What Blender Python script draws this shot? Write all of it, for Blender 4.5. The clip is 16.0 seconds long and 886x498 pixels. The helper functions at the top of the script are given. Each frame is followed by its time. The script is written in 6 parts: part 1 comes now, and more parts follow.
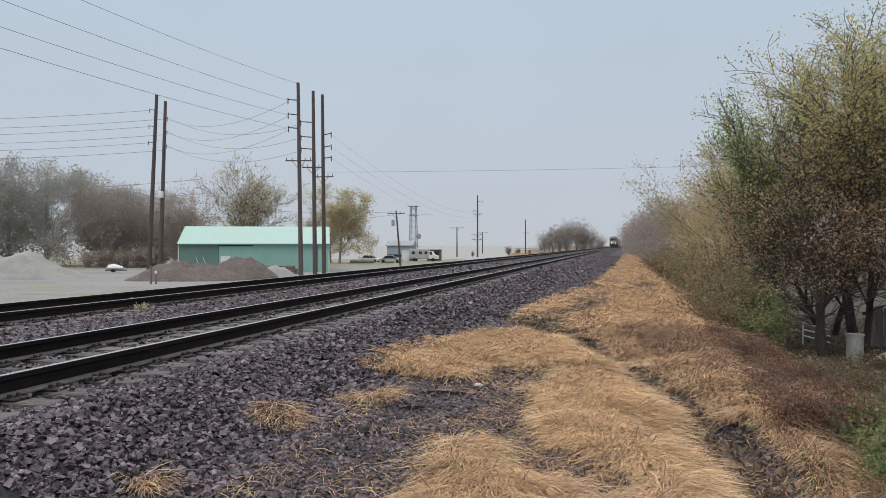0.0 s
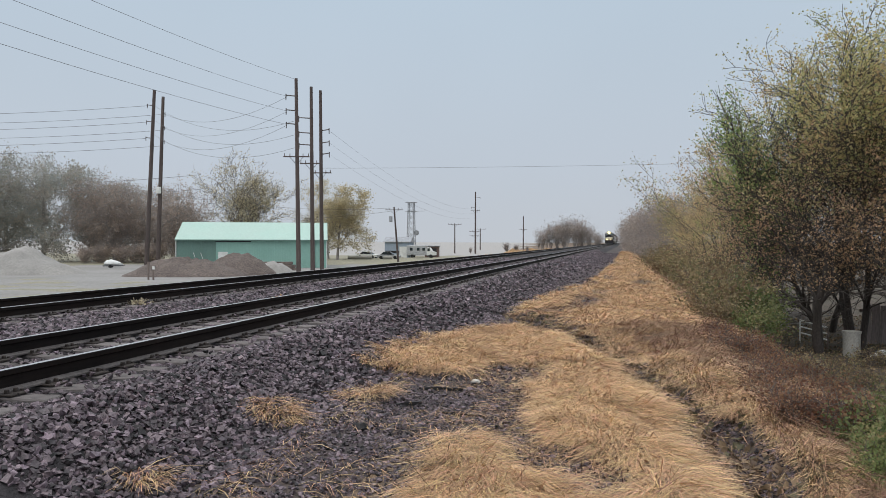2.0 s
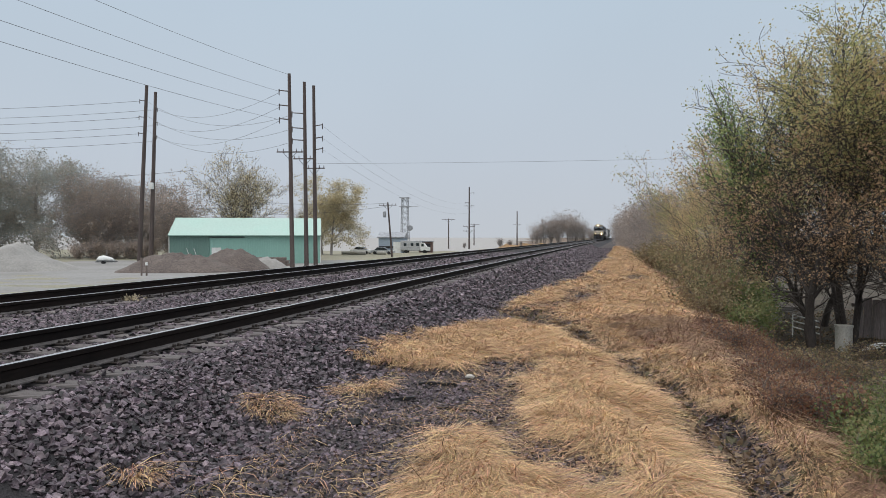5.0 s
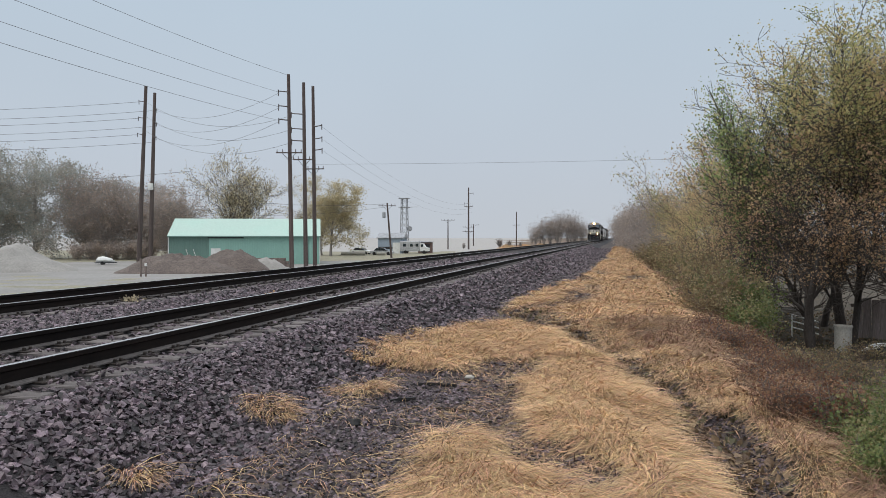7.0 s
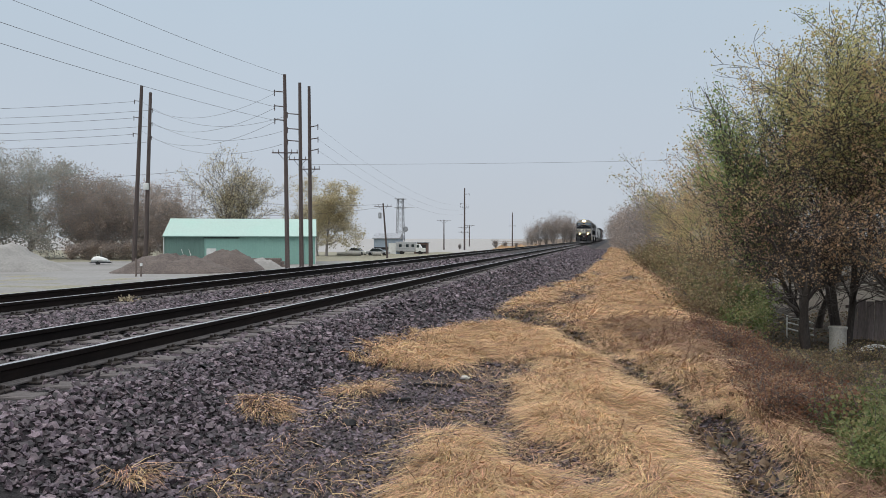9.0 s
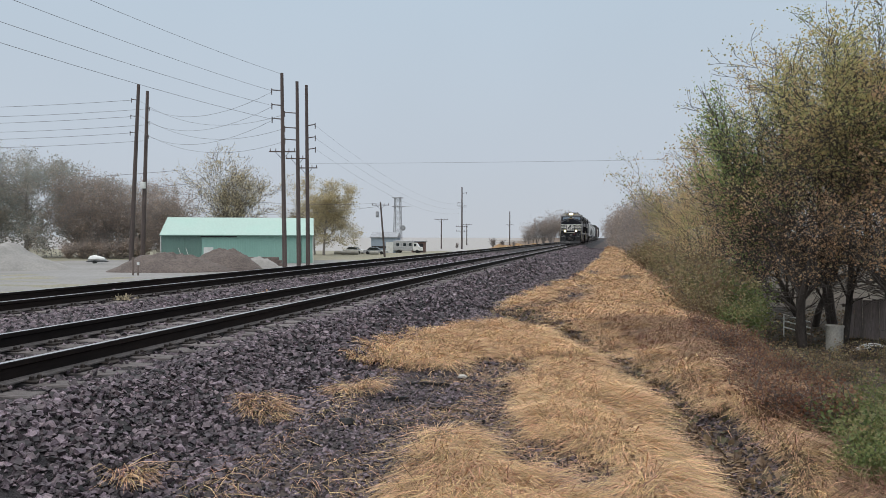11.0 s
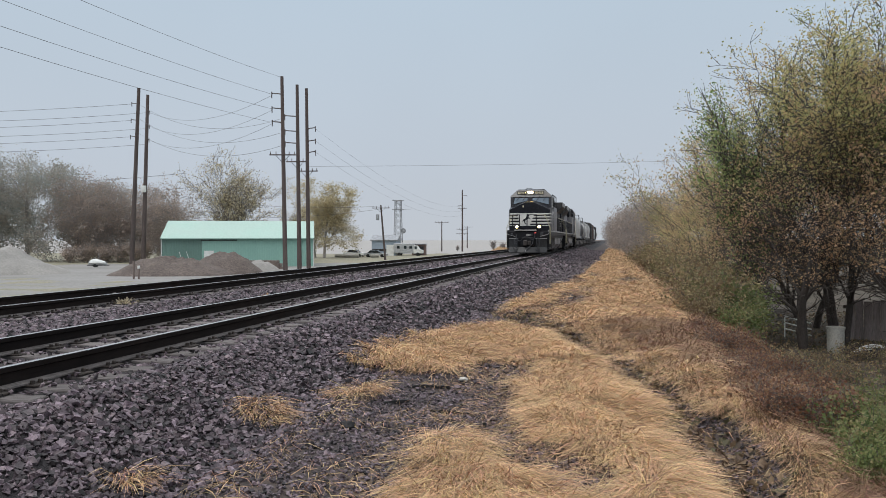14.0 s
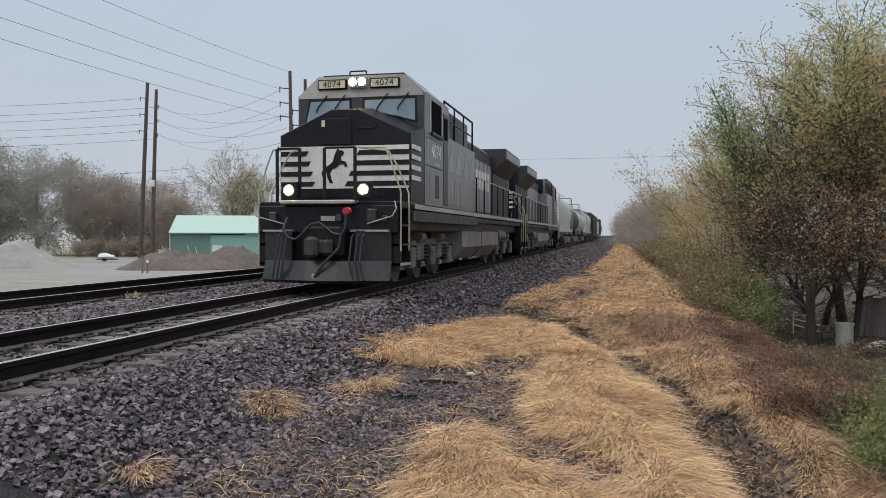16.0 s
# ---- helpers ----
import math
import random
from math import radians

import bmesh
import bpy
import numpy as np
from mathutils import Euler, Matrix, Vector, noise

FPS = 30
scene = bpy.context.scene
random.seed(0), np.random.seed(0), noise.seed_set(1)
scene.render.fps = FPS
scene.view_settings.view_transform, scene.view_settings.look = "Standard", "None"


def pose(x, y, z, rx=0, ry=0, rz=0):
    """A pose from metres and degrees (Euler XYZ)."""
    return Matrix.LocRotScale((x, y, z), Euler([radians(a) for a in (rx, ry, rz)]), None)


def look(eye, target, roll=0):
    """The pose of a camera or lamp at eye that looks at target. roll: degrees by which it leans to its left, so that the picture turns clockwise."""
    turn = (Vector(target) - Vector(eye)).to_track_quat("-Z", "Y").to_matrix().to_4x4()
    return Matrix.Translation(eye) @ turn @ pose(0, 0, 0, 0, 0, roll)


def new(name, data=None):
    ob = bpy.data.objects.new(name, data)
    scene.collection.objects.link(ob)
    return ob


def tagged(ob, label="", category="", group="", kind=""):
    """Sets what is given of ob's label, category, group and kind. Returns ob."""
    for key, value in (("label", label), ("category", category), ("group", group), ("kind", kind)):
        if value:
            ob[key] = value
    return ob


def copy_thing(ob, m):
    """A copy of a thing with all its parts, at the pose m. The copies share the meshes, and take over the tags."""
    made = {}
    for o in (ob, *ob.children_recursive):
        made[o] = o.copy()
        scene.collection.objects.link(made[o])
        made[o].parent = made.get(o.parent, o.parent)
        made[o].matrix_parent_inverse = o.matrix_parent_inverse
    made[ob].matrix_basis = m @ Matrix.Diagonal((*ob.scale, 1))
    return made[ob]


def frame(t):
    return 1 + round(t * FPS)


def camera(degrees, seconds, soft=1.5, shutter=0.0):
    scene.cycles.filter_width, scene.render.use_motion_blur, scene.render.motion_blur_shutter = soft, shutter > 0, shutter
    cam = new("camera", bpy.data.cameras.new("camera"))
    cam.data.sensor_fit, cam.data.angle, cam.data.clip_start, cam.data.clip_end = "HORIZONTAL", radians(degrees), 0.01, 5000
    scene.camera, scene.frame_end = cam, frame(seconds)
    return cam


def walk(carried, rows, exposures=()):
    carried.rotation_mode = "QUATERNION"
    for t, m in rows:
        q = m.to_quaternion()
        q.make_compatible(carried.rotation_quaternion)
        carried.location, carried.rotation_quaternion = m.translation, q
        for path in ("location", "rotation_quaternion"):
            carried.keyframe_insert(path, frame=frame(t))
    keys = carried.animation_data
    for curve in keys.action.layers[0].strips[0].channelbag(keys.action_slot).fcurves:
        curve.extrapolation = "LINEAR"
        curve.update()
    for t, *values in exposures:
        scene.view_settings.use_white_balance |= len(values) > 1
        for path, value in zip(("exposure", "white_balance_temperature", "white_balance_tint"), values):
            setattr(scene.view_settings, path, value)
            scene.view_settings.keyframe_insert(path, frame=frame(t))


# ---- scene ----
cam = camera(58.5, 16.0, soft=0.7)
EYE = (0.0, 0.0, 1.084)
# seconds, turn to the left, tilt, lean in degrees: a hand-held camera that stands on one spot
TURNS = (
    (0.0, 13.108, -0.279, 0.000), (0.5, 13.123, -0.333, -0.036), (1.0, 13.108, -0.405, 0.003), (1.5, 13.043, -0.501, -0.068),
    (2.0, 12.950, -0.539, -0.146), (2.5, 12.837, -0.600, -0.183), (3.0, 12.718, -0.652, -0.215), (3.5, 12.605, -0.721, -0.189),
    (4.0, 12.537, -0.810, -0.139), (6.5, 12.522, -0.892, 0.060), (7.0, 12.459, -0.838, 0.009), (7.5, 12.391, -0.808, -0.032),
    (8.0, 12.290, -0.820, -0.065), (8.5, 12.184, -0.828, -0.075), (9.0, 12.164, -0.796, -0.120), (11.5, 11.885, -0.879, -0.050),
    (12.0, 11.842, -0.824, 0.080), (12.5, 11.851, -0.750, 0.075), (13.0, 11.864, -0.735, 0.072), (13.5, 11.954, -0.688, 0.071),
    (14.0, 12.009, -0.684, 0.064), (14.5, 12.050, -0.709, 0.016), (15.0, 12.108, -0.914, 0.047), (15.5, 12.330, -1.032, -0.090),
    (16.0, 12.560, -1.050, -0.062))
walk(cam, [(t, pose(*EYE, 90 + tilt, lean, turn)) for t, turn, tilt, lean in TURNS])

# ---- light: a thick overcast with mist, no shadows ----
scene.view_settings.exposure = 0.0
world = bpy.data.worlds.new("overcast")
scene.world = world
world.use_nodes = True
wt = world.node_tree
wt.nodes.clear()
sky = wt.nodes.new("ShaderNodeTexSky")
sky.sky_type, sky.sun_disc, sky.sun_elevation, sky.sun_rotation = "NISHITA", False, radians(48), radians(150)
sky.air_density, sky.dust_density = 2.0, 6.0
bg_sky = wt.nodes.new("ShaderNodeBackground")
bg_sky.inputs[1].default_value = 0.06
wt.links.new(sky.outputs[0], bg_sky.inputs[0])
co = wt.nodes.new("ShaderNodeTexCoord")
sep = wt.nodes.new("ShaderNodeSeparateXYZ")
wt.links.new(co.outputs["Generated"], sep.inputs[0])
ramp = wt.nodes.new("ShaderNodeValToRGB")
e = ramp.color_ramp.elements
e[0].position, e[0].color = 0.0, (0.565, 0.605, 0.660, 1)
e[1].position, e[1].color = 1.0, (1.55, 1.60, 1.66, 1)
for pos, col in ((0.10, (0.545, 0.612, 0.700, 1)), (0.30, (0.510, 0.615, 0.725, 1)), (0.55, (0.92, 0.98, 1.05, 1))):
    el = e.new(pos)
    el.color = col
wt.links.new(sep.outputs[2], ramp.inputs[0])
cloud = wt.nodes.new("ShaderNodeTexNoise")
cloud.inputs["Scale"].default_value, cloud.inputs["Detail"].default_value = 2.2, 3.0
wt.links.new(co.outputs["Generated"], cloud.inputs["Vector"])
soft = wt.nodes.new("ShaderNodeMapRange")
soft.inputs[3].default_value, soft.inputs[4].default_value = 0.94, 1.06
wt.links.new(cloud.outputs[0], soft.inputs[0])
bg_deck = wt.nodes.new("ShaderNodeBackground")
wt.links.new(ramp.outputs[0], bg_deck.inputs[0])
wt.links.new(soft.outputs[0], bg_deck.inputs[1])
mixw = wt.nodes.new("ShaderNodeMixShader")
mixw.inputs[0].default_value = 0.94
wt.links.new(bg_sky.outputs[0], mixw.inputs[1])
wt.links.new(bg_deck.outputs[0], mixw.inputs[2])
wout = wt.nodes.new("ShaderNodeOutputWorld")
wt.links.new(mixw.outputs[0], wout.inputs[0])
sun = new("sun", bpy.data.lights.new("sun", "SUN"))
sun.data.energy, sun.data.angle, sun.data.color = 0.9, radians(40), (1.0, 0.96, 0.91)
sun.matrix_world = look((0, 0, 60), (25, 35, 0))


# ---- materials ----
def mat(name, base, rough=0.7, metal=0.0, var=0.25, scale=3.0, fine=40.0, bump=0.2, tint=None, island=0.0, rand=0.0, stretch=(1, 1, 1), dist=0.01, spec=0.5):
    """A painted, mineral or woody surface: base colour varied at two scales, a second tint in blotches, relief."""
    m = bpy.data.materials.new(name)
    m.use_nodes = True
    nt = m.node_tree
    b = nt.nodes["Principled BSDF"]
    b.inputs["Metallic"].default_value = metal
    b.inputs["Specular IOR Level"].default_value = spec
    tc = nt.nodes.new("ShaderNodeTexCoord")
    mp = nt.nodes.new("ShaderNodeMapping")
    mp.inputs["Scale"].default_value = stretch
    nt.links.new(tc.outputs["Object"], mp.inputs[0])
    n1 = nt.nodes.new("ShaderNodeTexNoise")
    n1.inputs["Scale"].default_value, n1.inputs["Detail"].default_value = scale, 5.0
    n2 = nt.nodes.new("ShaderNodeTexNoise")
    n2.inputs["Scale"].default_value, n2.inputs["Detail"].default_value = fine, 4.0
    nt.links.new(mp.outputs[0], n1.inputs["Vector"])
    nt.links.new(mp.outputs[0], n2.inputs["Vector"])
    two = tint or tuple(c * 0.6 for c in base)
    mix = nt.nodes.new("ShaderNodeMix")
    mix.data_type = "RGBA"
    mix.inputs[6].default_value, mix.inputs[7].default_value = (*base, 1), (*two, 1)
    cr = nt.nodes.new("ShaderNodeMapRange")
    cr.inputs[1].default_value, cr.inputs[2].default_value = 0.38, 0.68
    nt.links.new(n1.outputs[0], cr.inputs[0])
    nt.links.new(cr.outputs[0], mix.inputs[0])
    hsv = nt.nodes.new("ShaderNodeHueSaturation")
    nt.links.new(mix.outputs[2], hsv.inputs["Color"])
    mr = nt.nodes.new("ShaderNodeMapRange")
    mr.inputs[1].default_value, mr.inputs[2].default_value = 0.3, 0.7
    mr.inputs[3].default_value, mr.inputs[4].default_value = 1 - var, 1 + var
    nt.links.new(n2.outputs[0], mr.inputs[0])
    val = mr.outputs[0]
    for amount, node, sock in ((island, "ShaderNodeNewGeometry", "Random Per Island"), (rand, "ShaderNodeObjectInfo", "Random")):
        if amount:
            g = nt.nodes.new(node)
            r = nt.nodes.new("ShaderNodeMapRange")
            r.inputs[3].default_value, r.inputs[4].default_value = 1 - amount, 1 + amount
            nt.links.new(g.outputs[sock], r.inputs[0])
            mu = nt.nodes.new("ShaderNodeMath")
            mu.operation = "MULTIPLY"
            nt.links.new(val, mu.inputs[0])
            nt.links.new(r.outputs[0], mu.inputs[1])
            val = mu.outputs[0]
            if island:
                h = nt.nodes.new("ShaderNodeMapRange")
                h.inputs[3].default_value, h.inputs[4].default_value = 0.47, 0.53
                w = nt.nodes.new("ShaderNodeTexWhiteNoise")
                w.noise_dimensions = "1D"
                nt.links.new(g.outputs[sock], w.inputs["W"])
                nt.links.new(w.outputs[0], h.inputs[0])
                nt.links.new(h.outputs[0], hsv.inputs["Hue"])
    nt.links.new(val, hsv.inputs["Value"])
    nt.links.new(hsv.outputs[0], b.inputs["Base Color"])
    rr = nt.nodes.new("ShaderNodeMapRange")
    rr.inputs[3].default_value, rr.inputs[4].default_value = max(0.05, rough - 0.12), min(1, rough + 0.12)
    nt.links.new(n1.outputs[0], rr.inputs[0])
    nt.links.new(rr.outputs[0], b.inputs["Roughness"])
    if bump:
        bp = nt.nodes.new("ShaderNodeBump")
        bp.inputs["Strength"].default_value, bp.inputs["Distance"].default_value = bump, dist
        nt.links.new(n2.outputs[0], bp.inputs["Height"])
        nt.links.new(bp.outputs[0], b.inputs["Normal"])
    return m


def leaf_mat(name, cols, rand=0.0, through_light=0.5, clump=0.7):
    """Thin leaves whose autumn colour drifts from clump to clump through cols; some light through them."""
    m = bpy.data.materials.new(name)
    m.use_nodes = True
    nt = m.node_tree
    b = nt.nodes["Principled BSDF"]
    b.inputs["Roughness"].default_value = 0.6
    g = nt.nodes.new("ShaderNodeNewGeometry")
    cr = nt.nodes.new("ShaderNodeValToRGB")
    cr.color_ramp.interpolation = "CONSTANT"
    els = cr.color_ramp.elements
    els[0].color = (*cols[0], 1)
    els[1].position, els[1].color = 1 / len(cols), (*cols[1], 1)
    for i, c in enumerate(cols[2:], 2):
        el = els.new(i / len(cols))
        el.color = (*c, 1)
    drift = nt.nodes.new("ShaderNodeTexNoise")
    drift.inputs["Scale"].default_value, drift.inputs["Detail"].default_value = clump, 2.0
    place = nt.nodes.new("ShaderNodeTexCoord")
    nt.links.new(place.outputs["Object"], drift.inputs["Vector"])
    wide = nt.nodes.new("ShaderNodeMapRange")
    wide.inputs[1].default_value, wide.inputs[2].default_value, wide.inputs[4].default_value = 0.32, 0.68, 0.6
    nt.links.new(drift.outputs[0], wide.inputs[0])
    mixed = nt.nodes.new("ShaderNodeMath")
    mixed.operation = "MULTIPLY_ADD"
    mixed.inputs[1].default_value = 0.4
    nt.links.new(g.outputs["Random Per Island"], mixed.inputs[0])
    nt.links.new(wide.outputs[0], mixed.inputs[2])
    nt.links.new(mixed.outputs[0], cr.inputs[0])
    hsv = nt.nodes.new("ShaderNodeHueSaturation")
    nt.links.new(cr.outputs[0], hsv.inputs["Color"])
    n = nt.nodes.new("ShaderNodeTexNoise")
    n.inputs["Scale"].default_value = 0.8
    tc = nt.nodes.new("ShaderNodeTexCoord")
    nt.links.new(tc.outputs["Object"], n.inputs["Vector"])
    r = nt.nodes.new("ShaderNodeMapRange")
    r.inputs[1].default_value, r.inputs[2].default_value, r.inputs[3].default_value, r.inputs[4].default_value = 0.3, 0.7, 0.75, 1.25
    nt.links.new(n.outputs[0], r.inputs[0])
    val = r.outputs[0]
    if rand:
        oi = nt.nodes.new("ShaderNodeObjectInfo")
        r2 = nt.nodes.new("ShaderNodeMapRange")
        r2.inputs[3].default_value, r2.inputs[4].default_value = 1 - rand, 1 + rand
        nt.links.new(oi.outputs["Random"], r2.inputs[0])
        mu = nt.nodes.new("ShaderNodeMath")
        mu.operation = "MULTIPLY"
        nt.links.new(val, mu.inputs[0])
        nt.links.new(r2.outputs[0], mu.inputs[1])
        val = mu.outputs[0]
    nt.links.new(val, hsv.inputs["Value"])
    nt.links.new(hsv.outputs[0], b.inputs["Base Color"])
    tr = nt.nodes.new("ShaderNodeBsdfTranslucent")
    nt.links.new(hsv.outputs[0], tr.inputs[0])
    ms = nt.nodes.new("ShaderNodeMixShader")
    ms.inputs[0].default_value = through_light
    nt.links.new(b.outputs[0], ms.inputs[1])
    nt.links.new(tr.outputs[0], ms.inputs[2])
    nt.links.new(ms.outputs[0], nt.nodes["Material Output"].inputs[0])
    return m


def glow(name, col, strength):
    m = bpy.data.materials.new(name)
    m.use_nodes = True
    b = m.node_tree.nodes["Principled BSDF"]
    b.inputs["Emission Color"].default_value, b.inputs["Emission Strength"].default_value = (*col, 1), strength
    b.inputs["Base Color"].default_value = (0.8, 0.8, 0.75, 1)
    return m


STONE = mat("crushed_stone", (0.138, 0.105, 0.119), 0.55, var=0.35, scale=9, fine=60, bump=0.4, tint=(0.050, 0.038, 0.044), island=1.0)
# Bed near black: the shade between the loose stones is in its colour.
BALLAST = mat("ballast_bed_shade", (0.012, 0.010, 0.011), 0.8, var=0.5, scale=1.2, fine=22, bump=1.0, tint=(0.026, 0.021, 0.024), dist=0.06)
SOIL = mat("cinder_soil", (0.050, 0.039, 0.038), 0.9, var=0.5, scale=1.5, fine=30, bump=0.8, tint=(0.085, 0.064, 0.055), dist=0.03)
BENCH = mat("strawy_soil", (0.20, 0.138, 0.088), 0.9, var=0.5, scale=1.6, fine=26, bump=0.9, tint=(0.12, 0.088, 0.064), dist=0.05)
LITTER = mat("leaf_litter", (0.072, 0.052, 0.035), 0.9, var=0.5, scale=1.1, fine=18, bump=0.8, tint=(0.055, 0.048, 0.031), dist=0.05)
LOT = mat("pale_gravel_lot", (0.275, 0.265, 0.255), 0.9, var=0.15, scale=0.12, fine=3, bump=0.4, tint=(0.225, 0.215, 0.20), dist=0.03)
TURF = mat("tired_turf", (0.235, 0.222, 0.160), 0.9, var=0.3, scale=0.25, fine=6, bump=0.6, tint=(0.29, 0.265, 0.19), dist=0.05)
# Field colour is paled and grayed to carry the distant mist.
FIELD = mat("haze_tinted_field", (0.36, 0.345, 0.335), 0.95, var=0.15, scale=0.05, fine=2, bump=0.4, tint=(0.37, 0.35, 0.325), dist=0.05)
RAIL = mat("rolled_steel_rust", (0.008, 0.0065, 0.0065), 0.7, 0.0, var=0.35, scale=2, fine=30, bump=0.15, tint=(0.020, 0.014, 0.012), stretch=(1, 0.1, 1), spec=0.1)
RAILTOP = mat("polished_rail_head", (0.60, 0.58, 0.58), 0.36, 1.0, var=0.1, scale=3, fine=60, bump=0.03, tint=(0.5, 0.5, 0.5), stretch=(1, 0.05, 1))
RAILFOOT = mat("dusty_rail_foot", (0.13, 0.115, 0.11), 0.8, 0.1, var=0.3, scale=3, fine=40, bump=0.2)
TIE = mat("weathered_tie_wood", (0.165, 0.145, 0.142), 0.85, var=0.4, scale=3, fine=22, bump=0.7, tint=(0.12, 0.105, 0.10), rand=0.25, stretch=(0.25, 3, 1), dist=0.02)
PLATE = mat("rusty_tie_plate", (0.060, 0.048, 0.042), 0.8, 0.3, var=0.4, scale=8, fine=50, bump=0.3)
POLE = mat("creosoted_pole", (0.072, 0.054, 0.050), 0.85, var=0.35, scale=1.0, fine=14, bump=0.4, tint=(0.115, 0.088, 0.080), stretch=(6, 6, 0.4), rand=0.1)
WIRE = mat("dull_wire", (0.16, 0.16, 0.17), 0.6, 0.4, var=0.1, bump=0)
INSUL = mat("glazed_insulator", (0.12, 0.10, 0.10), 0.25, var=0.1, bump=0)
MINT = mat("mint_sheet_metal", (0.265, 0.46, 0.395), 0.5, 0.0, var=0.06, scale=0.3, fine=5, bump=0.05, tint=(0.24, 0.425, 0.365))
# MINT at about half strength: a shaded copy of the same green sheet.
MINTSHADE = mat("shaded_green_sheet", (0.125, 0.215, 0.185), 0.55, 0.0, var=0.08, scale=0.4, fine=6, bump=0.05, tint=(0.14, 0.24, 0.205))
MINTROOF = mat("pale_mint_roof", (0.40, 0.545, 0.48), 0.45, 0.0, var=0.06, scale=0.3, fine=4, bump=0.05, tint=(0.39, 0.56, 0.49))
WHITE = mat("white_paint", (0.74, 0.75, 0.73), 0.5, var=0.06, scale=1.5, fine=20, bump=0.05, tint=(0.62, 0.62, 0.59))
DIRTPILE = mat("dark_topsoil", (0.115, 0.092, 0.082), 0.95, var=0.4, scale=0.8, fine=7, bump=1.0, tint=(0.16, 0.13, 0.115), dist=0.1)
SANDPILE = mat("gray_sand", (0.33, 0.315, 0.295), 0.95, var=0.12, scale=0.4, fine=5, bump=0.5, tint=(0.26, 0.25, 0.235), dist=0.06)
CONCRETE = mat("old_concrete", (0.42, 0.40, 0.36), 0.85, var=0.2, scale=2, fine=25, bump=0.3, tint=(0.30, 0.29, 0.25))
DARKMETAL = mat("dark_metal", (0.045, 0.045, 0.048), 0.55, 0.5, var=0.2, bump=0.05)
GALV = mat("galvanized_steel", (0.42, 0.43, 0.45), 0.5, 0.6, var=0.15, scale=2, fine=20, bump=0.05)
BARK = mat("gray_brown_bark", (0.12, 0.096, 0.082), 0.9, var=0.4, scale=2, fine=18, bump=0.6, tint=(0.14, 0.115, 0.098), stretch=(2, 2, 0.5))
# Bark lightened in colour for mist on far trees; the brush pile shares it.
BARKHAZED = mat("haze_paled_bark", (0.27, 0.245, 0.23), 0.9, var=0.3, scale=2, fine=14, bump=0.4, tint=(0.32, 0.295, 0.28), stretch=(2, 2, 0.5))
GLASS = mat("dark_window_glass", (0.025, 0.030, 0.036), 0.06, 0.0, var=0.05, bump=0, spec=0.9)


# ---- builders ----
class Shape:
    """Collects vertices and faces of one mesh."""

    def __init__(self):
        self.v, self.f, self.m = [], [], []

    def add(self, v, f, k=0):
        n = len(self.v)
        self.v += [tuple(p) for p in v]
        self.f += [tuple(n + i for i in q) for q in f]
        self.m += [k] * len(f)
        return self

    def box(self, x0, x1, y0, y1, z0, z1, c=0.0, k=0):
        """A box; c chamfers its four long edges along z, and the top."""
        if not c:
            v = [(x, y, z) for z in (z0, z1) for x, y in ((x0, y0), (x1, y0), (x1, y1), (x0, y1))]
            return self.add(v, [(3, 2, 1, 0), (4, 5, 6, 7), (0, 1, 5, 4), (1, 2, 6, 5), (2, 3, 7, 6), (3, 0, 4, 7)], k)

        def ring(i, z):
            a, b, p, q = x0 + i, x1 - i, y0 + i, y1 - i
            return [(a + c, p, z), (b - c, p, z), (b, p + c, z), (b, q - c, z), (b - c, q, z), (a + c, q, z), (a, q - c, z), (a, p + c, z)]
        return self.loft([ring(c, z0), ring(0, z0 + c), ring(0, z1 - c), ring(c, z1)], k=k)

    def loft(self, rings, caps=True, k=0):
        n = len(rings[0])
        v = [p for r in rings for p in r]
        f = [(a * n + i, a * n + (i + 1) % n, (a + 1) * n + (i + 1) % n, (a + 1) * n + i) for a in range(len(rings) - 1) for i in range(n)]
        if caps:
            f += [tuple(range(n - 1, -1, -1)), tuple((len(rings) - 1) * n + i for i in range(n))]
        return self.add(v, f, k)

    def tube(self, p0, p1, r0, r1=None, n=8, k=0, caps=True):
        p0, p1 = Vector(p0), Vector(p1)
        r1 = r0 if r1 is None else r1
        d = (p1 - p0).normalized()
        u = d.orthogonal().normalized()
        w = d.cross(u)
        cs = [(math.cos(2 * math.pi * i / n), math.sin(2 * math.pi * i / n)) for i in range(n)]
        return self.loft([[p + r * (c * u + s * w) for c, s in cs] for p, r in ((p0, r0), (p1, r1))], caps, k)

    def path(self, pts, r, n=6, k=0):
        for a, b in zip(pts, pts[1:]):
            self.tube(a, b, r, r, n, k)
        return self

    def prism_y(self, poly, y0, y1, k=0):
        """A polygon of (x, z) swept from y0 to y1."""
        return self.loft([[(x, y, z) for x, z in poly] for y in (y0, y1)], k=k)

    def prism_x(self, poly, x0, x1, k=0):
        return self.loft([[(x, y, z) for y, z in poly] for x in (x0, x1)], k=k)

    def mesh(self, name, mats, smooth=False):
        me = bpy.data.meshes.new(name)
        me.from_pydata(self.v, [], self.f)
        for m in mats if isinstance(mats, (list, tuple)) else [mats]:
            me.materials.append(m)
        if any(self.m):
            me.polygons.foreach_set("material_index", self.m)
        bm = bmesh.new()
        bm.from_mesh(me)
        bmesh.ops.recalc_face_normals(bm, faces=bm.faces)
        bm.to_mesh(me)
        bm.free()
        if smooth:
            me.shade_smooth()
            me.set_sharp_from_angle(angle=radians(40))
        return me


def part(name, shape, material, parent, label="", smooth=False):
    me = shape if isinstance(shape, bpy.types.Mesh) else shape.mesh(name, material, smooth)
    ob = new(name, me)
    ob.parent = parent
    return tagged(ob, label)


